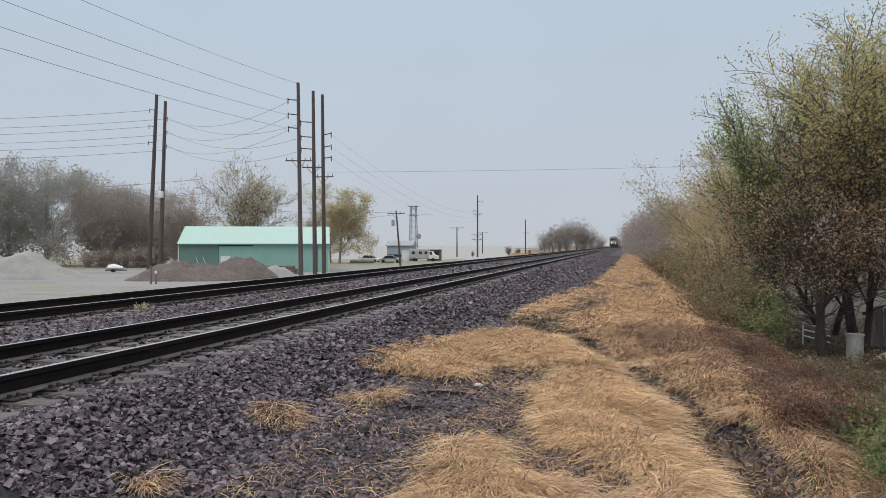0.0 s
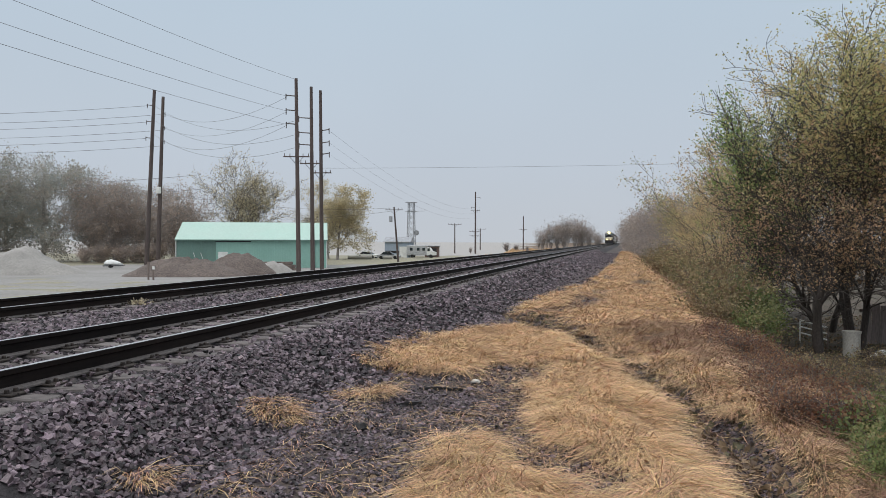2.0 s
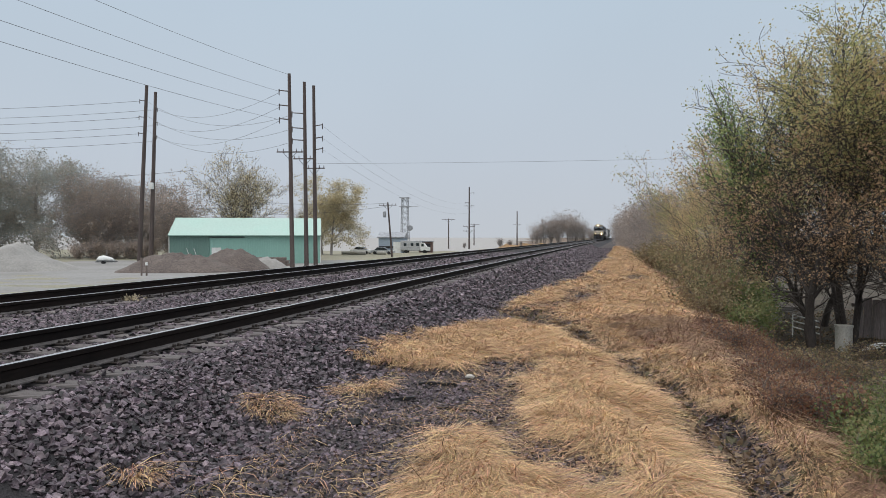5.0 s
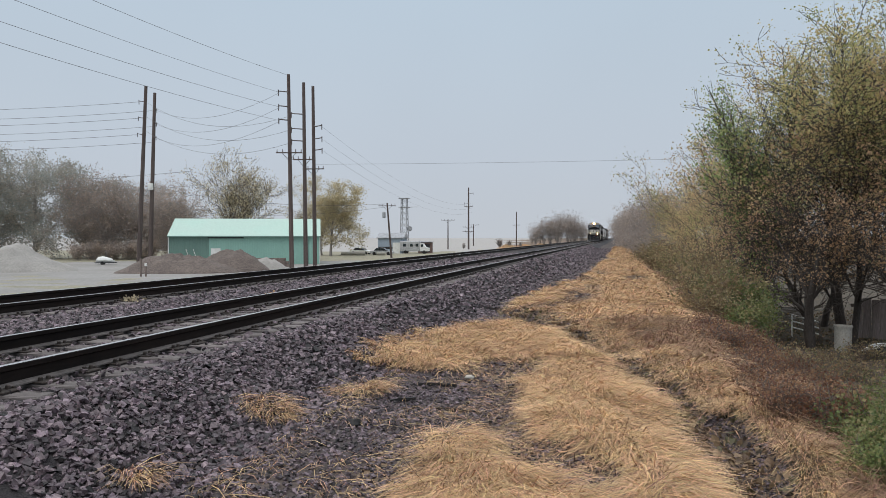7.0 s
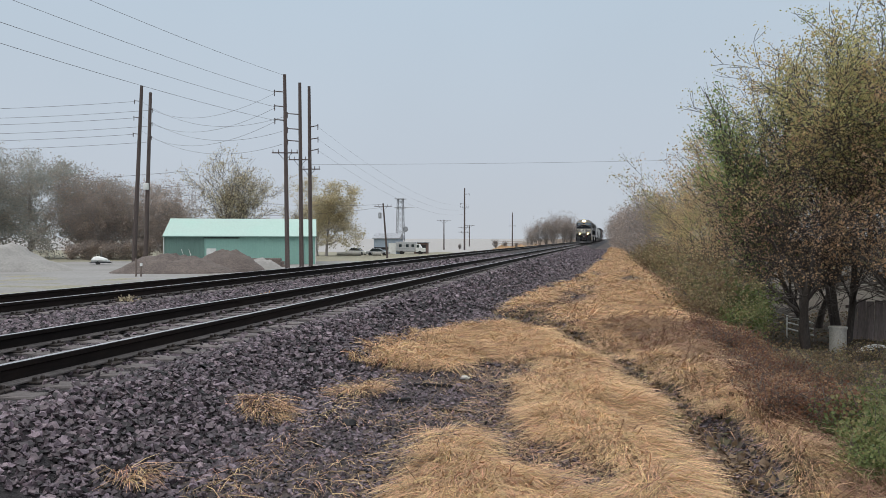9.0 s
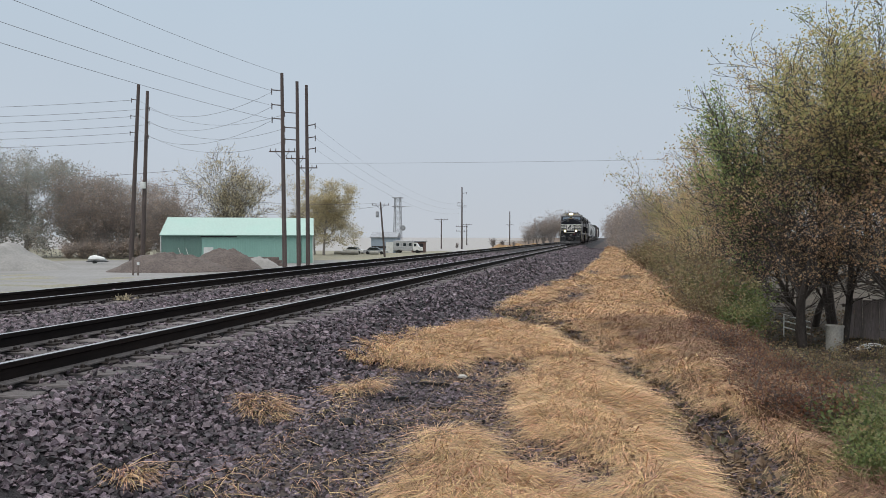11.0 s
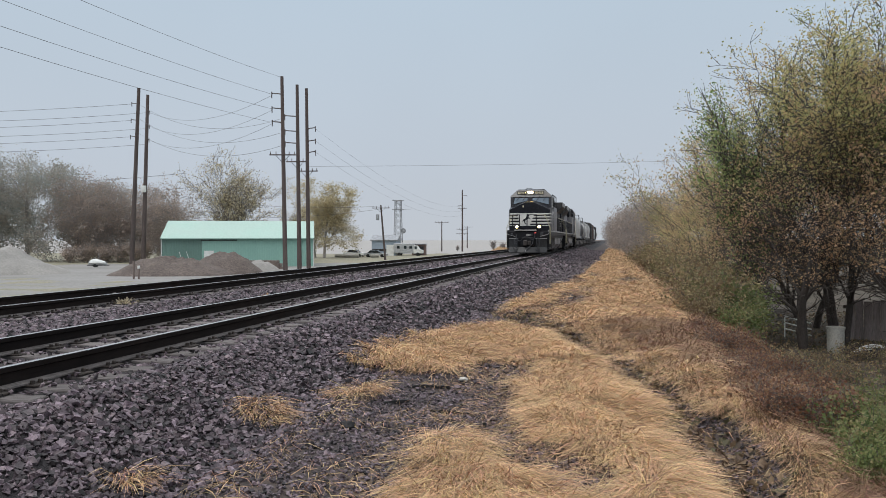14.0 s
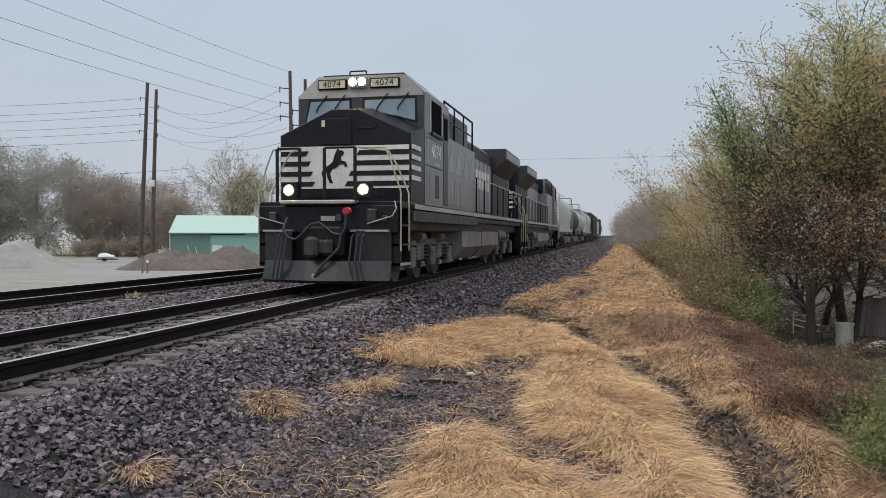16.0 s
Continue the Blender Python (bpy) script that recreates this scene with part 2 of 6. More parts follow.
def thing(name, label, category, x=0, y=0, z=0, rz=0, group="", kind=""):
    ob = new(name)
    ob.empty_display_size = 0.2
    ob.matrix_world = pose(x, y, z, 0, 0, rz)
    return tagged(ob, label, category, group, kind)


def array_mesh(name, verts, faces, material, smooth=False):
    """A mesh out of numpy arrays: faces all of one corner count."""
    me = bpy.data.meshes.new(name)
    k = faces.shape[1]
    me.vertices.add(len(verts))
    me.vertices.foreach_set("co", verts.astype(np.float32).ravel())
    me.loops.add(faces.size)
    me.loops.foreach_set("vertex_index", faces.astype(np.int32).ravel())
    me.polygons.add(len(faces))
    me.polygons.foreach_set("loop_start", np.arange(0, faces.size, k, dtype=np.int32))
    me.update(calc_edges=True)
    me.materials.append(material)
    if smooth:
        me.shade_smooth()
    else:
        me.shade_flat()
    return me


rng = np.random.default_rng(7)

# ---- ground ----
GAUGE = 1.51
TRACKS = (-5.83, -10.55)


def lerp_table(x, table):
    for (x0, z0), (x1, z1) in zip(table, table[1:]):
        if x <= x1:
            return z0 + (z1 - z0) * max(0.0, (x - x0) / (x1 - x0))
    return table[-1][1]


PROFILE = ((-60, -2.4), (-18.5, -2.4), (-14.2, -0.85), (-13.3, -0.75), (-12.2, -0.235), (-4.2, -0.235), (-3.15, -0.72), (-1.0, -0.74), (1.2, -0.72),
           (2.0, -0.95), (4.4, -2.0), (30, -2.0))


GULLY = ((4.0, 1.05), (6.3, 0.93), (7.9, 0.79), (9.9, 0.40), (12.6, -0.17), (16.5, -1.25), (18.6, -2.34), (20.0, -3.0))


def gully_x(y):
    """Where a washed-out channel runs off the bench."""
    return lerp_table(y, GULLY)


LEFT_EDGE = ((4.0, -1.1), (5.6, -1.35), (6.7, -1.5), (7.0, -0.70), (8.2, -0.85), (9.6, -1.15), (10.3, -3.5), (13.6, -3.35), (16.0, -1.7), (18.0, -2.2), (19.5, -2.7), (28, -2.1), (40, -1.5), (70, -1.0), (200, -0.6))


def straw_density(x, y):
    """How thickly dry grass lies at a place; the second value is the share of it that is russet."""
    w = noise.noise((x * 1.1, y * 1.1, 6.0)) + 0.5 * noise.noise((x * 3.1, y * 3.1, 2.0))
    for cx, cy, rx, ry in ((-3.36, 7.22, 0.17, 0.24), (-3.34, 5.02, 0.10, 0.16), (-2.75, 8.55, 0.30, 0.20)):
        if ((x - cx) / rx) ** 2 + ((y - cy) / ry) ** 2 < 1 + 0.8 * w:
            return 0.75, 0.1
    xg = gully_x(y)
    right = x > xg if y < 18 else x > 1.6
    if x < lerp_table(y, LEFT_EDGE) + 0.25 * w:
        return (0.07, 0.2) if -2.9 < x and y < 12 and w > -0.1 else (0.0, 0.0)
    if y < 19.5 and abs(x - xg + 0.02) < (0.44 if y < 8 else 0.37 if y < 13 else 0.36) + 0.20 * w:
        return 0.05, 0.5
    if y < 8.4 and abs((x + 1.25) * 0.83 + (y - 7.3) * 0.55) < 0.34 + 0.12 * w and x < 0.1:
        return 0.10, 0.2
    if ((x + 1.45) / 0.62) ** 2 + ((y - 10.4) / 0.95) ** 2 < 1 + 0.6 * w:
        return 0.10, 0.3
    for cx, cy, rx, ry in ((-1.05, 24.5, 0.75, 4.5), (-2.1, 17.0, 1.1, 1.9), (-1.5, 34.0, 0.6, 4.0)):
        if ((x - cx) / rx) ** 2 + ((y - cy) / ry) ** 2 < 1 + 0.9 * w:
            return 0.16, 0.2
    if x > 2.7 + 0.4 * w:
        return 0.0, 0.0
    if right:
        edge = 1.6 if y < 9.0 else (1.2 if y < 16 else 1.9)
        if 9.3 < y < 16.5:
            return (0.8, 0.12) if x < xg + 0.75 + 0.3 * w else (0.55, 0.6) if w > -0.1 else (0.2, 0.7)
        return (0.9, 0.05 if x < 1.3 else 0.3) if x < edge + 0.3 * w else (0.55, 0.85)
    bare = 0.16 + 0.12 * max(0.0, x + 0.6) if y < 45 else 0.3
    if y > 19 and noise.noise((x * 0.8, y * 0.25, 12.0)) > bare:
        return 0.12, 0.2
    return 1.0, 0.015


STRAW_X, STRAW_Y, STRAW_STEP = -4.2, 4.0, 0.1


def thatch_table():
    """How deep the matted dry grass lies, 0 to 1, on a fine lattice, smoothed."""
    t = np.array([[straw_density(STRAW_X + STRAW_STEP * i, STRAW_Y + STRAW_STEP * j)[0] for i in range(76)] for j in range(340)])
    for _ in range(3):
        p = np.pad(t, 1, mode="edge")
        t = (p[:-2, 1:-1] + p[2:, 1:-1] + p[1:-1, :-2] + p[1:-1, 2:] + p[1:-1, 1:-1]) / 5
    return t


THATCH = thatch_table()


def thatch(x, y):
    u, v = (x - STRAW_X) / STRAW_STEP, (y - STRAW_Y) / STRAW_STEP
    i, j = int(u), int(v)
    if u < 0 or v < 0 or i >= 75 or j >= 339:
        return 0.0
    u, v = u - i, v - j
    a = THATCH[j, i] * (1 - u) + THATCH[j, i + 1] * u
    b = THATCH[j + 1, i] * (1 - u) + THATCH[j + 1, i + 1] * u
    return float(a * (1 - v) + b * v) * min(1.0, (38 - y) / 8)


def ground_z(x, y):
    z = lerp_table(x, PROFILE)
    if -3.2 < x < 9 and y < 90:
        fade = min(1, (x + 3.2) / 1.2) * min(1, max(0, (90 - y) / 20))
        z += fade * (0.16 * noise.noise((x * 0.55, y * 0.33, 0.0)) + 0.07 * noise.noise((x * 1.7, y * 1.3, 3.0)))
        z += 0.10 * thatch(x, y)
        if 5 < y < 11.5:  # the crest of the matted bank
            z += 0.10 * math.exp(-((x - (-0.05 - 0.10 * (y - 7))) / 0.42) ** 2 - ((y - 8.2) / 2.2) ** 2)
        if y < 20:
            z -= 0.17 * math.exp(-((x - gully_x(y)) / 0.36) ** 2)
    if x < -40 or x > 12:
        z += 0.08 * noise.noise((x * 0.05, y * 0.05, 8.0))
    return z


def zone(x, y):
    w = 0.35 * noise.noise((x * 0.8, y * 0.8, 5.0)) + 0.25 * noise.noise((x * 3, y * 3, 1.0))
    toe = -3.1 + w
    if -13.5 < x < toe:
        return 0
    if x >= toe:
        if x > (1.3 if y < 16 else 2.2) + 1.2 * w:
            return 3
        if y > 19 and straw_density(x, y)[0] < 0.3:
            return 1
        if abs(x - gully_x(y)) < 0.34 + 0.3 * w and y < 19.5:
            return 1
        if y < 9.9 and x < -1.2 + 0.5 * w and not (y < 6.9 and x > -1.9):
            return 1
        return 2
    big = 3 * noise.noise((x * 0.06, y * 0.06, 2.0))
    if x > -21 - big * 0.7 - 0.10 * max(0.0, y - 100) and y > 75:
        return 2
    if x > -19 - big * 0.5:
        return 5 if noise.noise((x * 0.3, y * 0.1, 4.0)) > -0.1 else 6
    if y < 112 + big + 0.35 * (x + 40) * (x < -40) and y > 61 + 1.2 * big:
        return 4
    if y < 61 + 1.2 * big:
        return 5 if noise.noise((x * 0.2, y * 0.3, 4.0)) > 0.12 else 4
    return 5 if y < 190 + 4 * big else 6


def build_ground():
    xs = [-2500, -900, -400, -200, -120, -90] + list(np.arange(-75, -19, 2.0)) + list(np.arange(-19, -13, 0.8)) + list(np.arange(-13.3, -4.3, 0.75)) + \
        list(np.arange(-4.3, 6, 0.13)) + list(np.arange(6, 14, 0.7)) + [16, 20, 26, 40, 70, 130, 300, 900, 2500]
    ys = [-600, -100, -40, -15, -5, 0, 2] + list(np.arange(3, 20, 0.14)) + list(np.arange(20, 26, 0.35)) + list(np.arange(26, 60, 0.9)) + list(np.arange(60, 130, 3.0)) + \
        list(np.arange(130, 260, 8.0)) + [280, 310, 350, 400, 500, 800, 1500, 3500]
    v = [(x, y, ground_z(x, y)) for y in ys for x in xs]
    n = len(xs)
    s = Shape()
    s.v = v
    for j in range(len(ys) - 1):
        for i in range(n - 1):
            s.f.append((j * n + i, j * n + i + 1, (j + 1) * n + i + 1, (j + 1) * n + i))
            s.m.append(zone((xs[i] + xs[i + 1]) / 2, (ys[j] + ys[j + 1]) / 2))
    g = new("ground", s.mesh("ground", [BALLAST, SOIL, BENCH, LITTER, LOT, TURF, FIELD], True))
    tagged(g, "railway embankment with ballast, straw bench, gravel lot and mist-tinted fields", "ground", kind="structure")


build_ground()


# ---- tracks ----
def rail_shape(y0, y1, x):
    s = Shape()
    prof = [(-0.075, -0.185), (0.075, -0.185), (0.075, -0.172), (0.014, -0.152), (0.009, -0.060), (0.036, -0.045), (0.036, -0.007), (0.030, 0.0),
            (-0.030, 0.0), (-0.036, -0.007), (-0.036, -0.045), (-0.009, -0.060), (-0.014, -0.152), (-0.075, -0.172)]
    s.prism_y([(x + a, b) for a, b in prof], y0, y1)
    s.m = [{0: 2, 1: 2, 2: 2, 12: 2, 7: 1}.get(i, 0) for i in range(14)] + [0, 0]
    return s


def tie_shape():
    s = Shape()
    s.box(-1.30, 1.30, -0.115, 0.115, -0.18, 0.0, 0.012)
    return s.mesh("tie", TIE)


def plate_shape():
    """Tie plate with four spikes and a rail anchor."""
    s = Shape()
    s.box(-0.18, 0.18, -0.10, 0.10, 0.0, 0.018, 0.004)
    for x in (-0.095, 0.095):
        for y in (-0.05, 0.05):
            s.box(x - 0.017, x + 0.017, y - 0.015, y + 0.015, 0.015, 0.052, 0.004)
    s.box(-0.10, 0.10, 0.115, 0.14, -0.02, 0.03, 0.004)
    return s.mesh("tie_plate", PLATE)


def build_track(cx, label):
    t = thing("railway_track", label, "railway track", cx, 0, 0, group="main line tracks", kind="structure")
    for x in (-GAUGE / 2, GAUGE / 2):
        part("rail", rail_shape(-30, 900, x), [RAIL, RAILTOP, RAILFOOT], t, "dark rusty steel rail with a polished head")
    tie, plate = tie_shape(), plate_shape()
    r = random.Random(int(-cx))
    y, count, far = 3.0 - 0.52 * 24, 0, Shape()
    while y < 420:
        dy, turn = r.uniform(-0.04, 0.04), r.uniform(-1.2, 1.2)
        if count < 134:
            o = part("tie", tie, None, t)
            o.matrix_local = pose(r.uniform(-0.05, 0.05), y + dy, -0.203 + r.uniform(-0.012, 0.004), 0, 0, turn)
            if 4 < y < 32:
                for x in (-GAUGE / 2, GAUGE / 2):
                    p = part("tie_plate", plate, None, t)
                    p.matrix_local = pose(x, y + dy, -0.203)
        else:
            far.box(-1.3, 1.3, y - 0.11, y + 0.11, -0.35, -0.205)
        count += 1
        y += 0.52
    tagged(part("far_ties", far, TIE, t, "weathered wooden ties running into the mist"), kind="stuff")
    return t


for cx in TRACKS:
    build_track(cx, "straight railway track with dark rails on weathered wooden ties")

# ---- metal building ----
def metal_building():
    L, W, H, R = 19.1, 11.0, 3.75, 2.15  # facade length, depth, eave and ridge rise
    b = thing("metal_building", "low mint green sheet metal shed with a pale green pitched roof", "building", -56.1, 91.2, -2.42, 21.5)
    def ribbed(u0, u1, y, z0, z1, face):
        out, back = (y, y + 0.12) if face < 0 else (y + 0.12, y)
        outline, x = [(u0, back), (u0, out)], u0 + 0.10
        while x < u1 - 0.12:
            outline += [(x, out), (x + 0.02, out + 0.025 * face), (x + 0.06, out + 0.025 * face), (x + 0.08, out)]
            x += 0.30
        outline += [(u1, out), (u1, back)]
        return Shape().loft([[(a, b, z) for a, b in outline] for z in (z0, z1)])
    part("wall", ribbed(5.0, 17.6, 0, 0, H, -1), MINT, b, "mint green ribbed metal front wall")
    part("wall", ribbed(17.65, L, 0.0, 0, H, -1), MINT, b, "mint green ribbed metal front wall")
    part("wall", ribbed(0, 4.96, 0.03, 0, H, -1), MINTSHADE, b, "front wall beside the door, shade put into its green")
    part("wall", ribbed(0, L, W - 0.12, 0, H, 1), MINT, b)
    for x in (0, L - 0.12):
        s = Shape()
        s.prism_x([(0.12, 0), (W - 0.12, 0), (W - 0.12, H), (W / 2, H + R), (0.12, H)], x, x + 0.12)
        part("gable", s, MINT, b)
    s = Shape()
    for a, z in ((-0.35, H - 0.14), (W + 0.35, H - 0.14)):
        poly = [(a, z), (W / 2, H + R + 0.06), (W / 2, H + R + 0.16), (a, z + 0.10)]
        s.prism_x(poly, -0.12, L + 0.12)
    roof = part("roof", s, MINTROOF, b, "pale mint standing-seam metal roof")
    seam = Shape().prism_x([(-0.35, H - 0.04), (W / 2, H + R + 0.16), (W / 2, H + R + 0.172), (-0.35, H - 0.028)], -0.01, 0.01).mesh("roof_seam", MINTROOF)
    for i in range(34):
        part("roof_seam", seam, None, roof).location.x = -0.05 + 0.58 * i
    part("gutter", Shape().box(-0.12, L + 0.12, -0.43, -0.33, H - 0.20, H - 0.08, 0.02), WHITE, b, "dark green gutter line").data.materials[0] = MINTSHADE
    for x in (-0.07, L - 0.03):
        part("corner_trim", Shape().box(x, x + 0.10, -0.06, 0.06, 0, H - 0.05, 0.01), WHITE, b, "white corner trim")
    part("track_rail", Shape().box(4.9, 9.4, -0.16, -0.06, H - 0.36, H - 0.22, 0.02), DARKMETAL, b, "sliding door rail")
    d = part("door", Shape().box(5.25, 6.45, -0.07, -0.028, 0, 2.1, 0.01), WHITE, b, "pale walk door")
    part("handle", Shape().box(6.25, 6.33, -0.13, -0.07, 1.0, 1.1), DARKMETAL, d)
    for x in (2.7, 3.6):
        part("leaning_bar", Shape().tube((x, -0.4, 0.5), (x - 0.55, -0.05, 2.0), 0.03), WHITE, b, "pale leaning bar")
    return b


metal_building()


def mound(name, label, x, y, z, a, b, h, rz, material, seed, category):
    s, n, rings = Shape(), 72, 26
    v, f = [], []
    for j in range(rings + 1):
        q = j / rings
        for i in range(n):
            t = 2 * math.pi * i / n
            wob = 1 + 0.16 * noise.noise((math.cos(t) * 1.3, math.sin(t) * 1.3, seed))
            px, py = a * q * wob * math.cos(t), b * q * wob * math.sin(t)
            hh = h * max(0, 1 - q ** 1.9) * (1 + 0.35 * noise.noise((px * 0.35, py * 0.35, seed))) + (0.42 * noise.noise((px * 0.9, py * 0.9, seed + 3)) + 0.22 * noise.noise((px * 2.2, py * 2.2, seed + 6))) * (1 - q)
            v.append((px, py, hh - (0.12 if j == rings else 0)))
    f = [(j * n + i, j * n + (i + 1) % n, (j + 1) * n + (i + 1) % n, (j + 1) * n + i) for j in range(rings) for i in range(n)]
    s.add(v, f)
    o = new(name, s.mesh(name, material, True))
    o.matrix_world = pose(x, y, z, 0, 0, rz)
    return tagged(o, label, category)


mound("soil_mound", "long mound of dark brown topsoil on the lot", -42.6, 71.5, -2.42, 6.2, 3.8, 1.75, 18, DIRTPILE, 1.0, "soil heap")
mound("soil_mound", "dark brown topsoil heap beside a shed", -39.5, 76.0, -2.42, 4.2, 3.5, 2.15, 10, DIRTPILE, 5.0, "soil heap")
mound("spoil_mound", "large pale gray gravel heap on the lot", -65.6, 70.5, -2.42, 9.5, 5.5, 2.75, 15, SANDPILE, 9.0, "gravel heap")
mound("spoil_mound", "small gray gravel heap on the lot", -38.0, 80.5, -2.42, 3.0, 2.2, 1.1, 0, SANDPILE, 13.0, "gravel heap")


# ---- poles and wires ----
def pole_body(s_or_parent, top, r0=0.20, r1=0.13):
    return Shape().tube((0, 0, -0.4), top, r0, r1, 10)


def utility_pole(label, x, y, z, top, arms, r0=0.20, group="transmission poles", standoffs=()):
    """arms: (height, half length, turn); standoffs: heights of insulators held off the pole's side."""
    p = thing("utility_pole", label, "utility pole", x, y, z, group=group)
    part("pole", pole_body(p, top, r0, r0 * 0.65), POLE, p, smooth=True)
    h = top[2]
    for az, half, turn in arms:
        c, s = math.cos(radians(turn)), math.sin(radians(turn))
        ox, oy = top[0] * az / h, top[1] * az / h
        bar = Shape().tube((ox - half * c, oy - half * s - 0.16, az), (ox + half * c, oy + half * s - 0.16, az), 0.075, 0.075, 4)
        a = part("crossarm", bar, POLE, p)
        for q in (-0.92, -0.5, 0.5, 0.92):
            part("insulator", Shape().tube((ox + half * c * q, oy + half * s * q - 0.16, az + 0.06), (ox + half * c * q, oy + half * s * q - 0.16, az + 0.32), 0.05, 0.03, 6), INSUL, a)
        for sg in (-1, 1):
            part("brace", Shape().tube((ox + sg * half * 0.55 * c, oy + sg * half * 0.55 * s - 0.17, az), (ox, oy - 0.15, az - 0.75), 0.025, 0.025, 4), DARKMETAL, p)
    for az, dx in standoffs:
        ox = top[0] * az / h
        part("standoff", Shape().tube((ox, -0.1, az), (ox + dx, -0.15, az + 0.12), 0.06, 0.05, 6).tube((ox + dx, -0.15, az + 0.25), (ox + dx, -0.15, az - 0.35), 0.06, 0.05, 6), INSUL, p)
    return p


def cable(a, b, sag, label="thin overhead power line", r=0.016):
    a, b = Vector(a), Vector(b)
    pts = [a.lerp(b, i / 14) + Vector((0, 0, -4 * sag * (i / 14) * (1 - i / 14))) for i in range(15)]
    s = Shape()
    side = Vector((b.y - a.y, a.x - b.x, 0)).normalized()
    s.loft([[p + r * side, p + Vector((0, 0, r)), p - r * side, p - Vector((0, 0, r))] for p in pts])
    o = new("power_line", s.mesh("power_line", WIRE))
    return tagged(o, label, "power line", "overhead power lines")


G = -2.42
MIDP = ((-30.5, 70.9, (-0.3, 0, 19.1)), (-30.75, 75.0, (-0.2, 0, 19.1)), (-31.35, 79.0, (-0.2, 0, 19.5)))
for i, (x, y, top) in enumerate(MIDP):
    arms = (((11.6, 1.25, 13), (11.35, 1.15, 8), (10.75, 1.15, 8))[i],)
    st = (((17.4, -1.0), (16.0, -1.0), (14.7, -1.0)), ((15.9, -1.3), (14.4, -1.3), (13.2, -1.3)), ((15.2, 1.0), (13.9, 1.0), (12.7, 1.0)))[i]
    utility_pole("tall dark wooden transmission pole with a crossarm near the track", x, y, G, top, arms, 0.24, standoffs=st)
LEFTP = ((-66.2, 100.0, (1.3, 0, 24.8)), (-66.9, 103.9, (0.9, 0, 24.6)))
for i, (x, y, top) in enumerate(LEFTP):
    utility_pole("very tall dark wooden transmission pole without crossarm", x, y, G, top, (), 0.34,
                 standoffs=((22.6, -0.9), (20.3, -0.9), (18.0, -0.9)) if i == 0 else ((22.0, 0.5), (20.0, 0.5), (18.0, 0.5)))
box = thing("meter_box", "small white equipment box on a wooden pole", "utility box", -66.4, 103.4, 8.0)
part("case", Shape().box(-0.35, 0.35, -0.3, 0.1, 0, 0.95, 0.05), WHITE, box)
utility_pole("wooden pole with a crossarm and a transformer", -37.7, 130, G, (-0.8, 0, 9.4), ((8.9, 1.5, 6),), 0.19, "distribution poles")
tf = thing("transformer_can", "gray pole-mounted transformer can", "transformer", -39.0, 129.8, 4.4)
part("can", Shape().tube((0, 0, 0), (0, 0, 0.95), 0.27, 0.27, 12).tube((0, 0, 0.95), (0, 0, 1.05), 0.27, 0.12, 12), GALV, tf)
utility_pole("wooden line pole with a single crossarm beside a field", -48.2, 224.9, G, (0, 0, 8.8), ((8.5, 2.0, 5),), 0.2, "distribution poles")
utility_pole("tall transmission pole with several crossarms at the track side", -42.4, 226.4, G, (0, 0, 18.0), ((12.5, 1.3, 5), (6.5, 1.7, 5), (5.2, 1.7, 5)), 0.26, standoffs=((16.2, 1.4), (13.4, -1.2)))
utility_pole("wooden line pole with a single crossarm beside a field", -58.8, 325.0, G, (0, 0, 9.0), ((8.7, 2.3, 5),), 0.24, "distribution poles")
utility_pole("tall transmission pole in the mist", -41.3, 329.0, G, (0, 0, 14.2), ((8.6, 1.5, 5),), 0.28)
utility_pole("tall thin pole in the mist near the track", -22.0, 420.0, G, (0, 0, 12.0), (), 0.25)


def on_pole(p, h, dx=0.0):
    x, y, top = p
    return (x + top[0] * h / top[2] + dx, y - 0.15, G + h)


for hl, hm in ((22.0, 17.3), (20.0, 15.9), (18.0, 14.6)):
    cable(on_pole(LEFTP[1], hl, 0.5), on_pole(MIDP[0], hm, -1.0), 1.7)
    cable(on_pole(LEFTP[0], hl + 0.5, 0.3), on_pole(MIDP[1], hm - 1.5, -1.3), 2.1)
for h in (22.6, 20.3, 18.0):
    x, y, z = on_pole(LEFTP[0], h, -0.9)
    cable((x, y, z), (x - 75, y - 8, z + 0.9), 1.2, r=0.024)
    x, y, z = on_pole(LEFTP[1], h - 0.6, 0.3)
    cable((x, y, z), (x - 75, y - 8, z + 0.9), 1.3, r=0.024)
for h, end in ((17.4, (-29.2, 28.7, 12.8)), (16.0, (-29.2, 28.7, 11.5)), (14.7, (-29.2, 28.7, 10.5)), (19.0, (-26.9, 29.2, 13.4))):
    cable(on_pole(MIDP[0], h, -0.9 if h < 19 else 0), end, 0.25, r=0.013)
for h in (15.2, 13.9, 12.7):
    cable(on_pole(MIDP[2], h, 1.0), (-41.2, 226.4, G + h - 1.8), 3.0, r=0.010)
for dz in (0.0, 1.3):
    cable((-85, 135, 6.6 + dz * 3), (-38.6, 130, 6.3 + dz * 0.4), 1.4, r=0.02)
cable((-60, 150, 15.8), (30, 183, 18.6), 0.3, r=0.022)
utility_pole("tall wooden line pole behind the trackside trees", 30, 183.2, G, (0, 0, 21.4), ((21.0, 1.2, 70),), 0.24, "distribution poles")
cable((-120, 125, 9.0), (-68, 118, 9.6), 0.6, r=0.03)
cable((-120, 125, 11.6), (-68, 118, 12.0), 0.6, r=0.03)

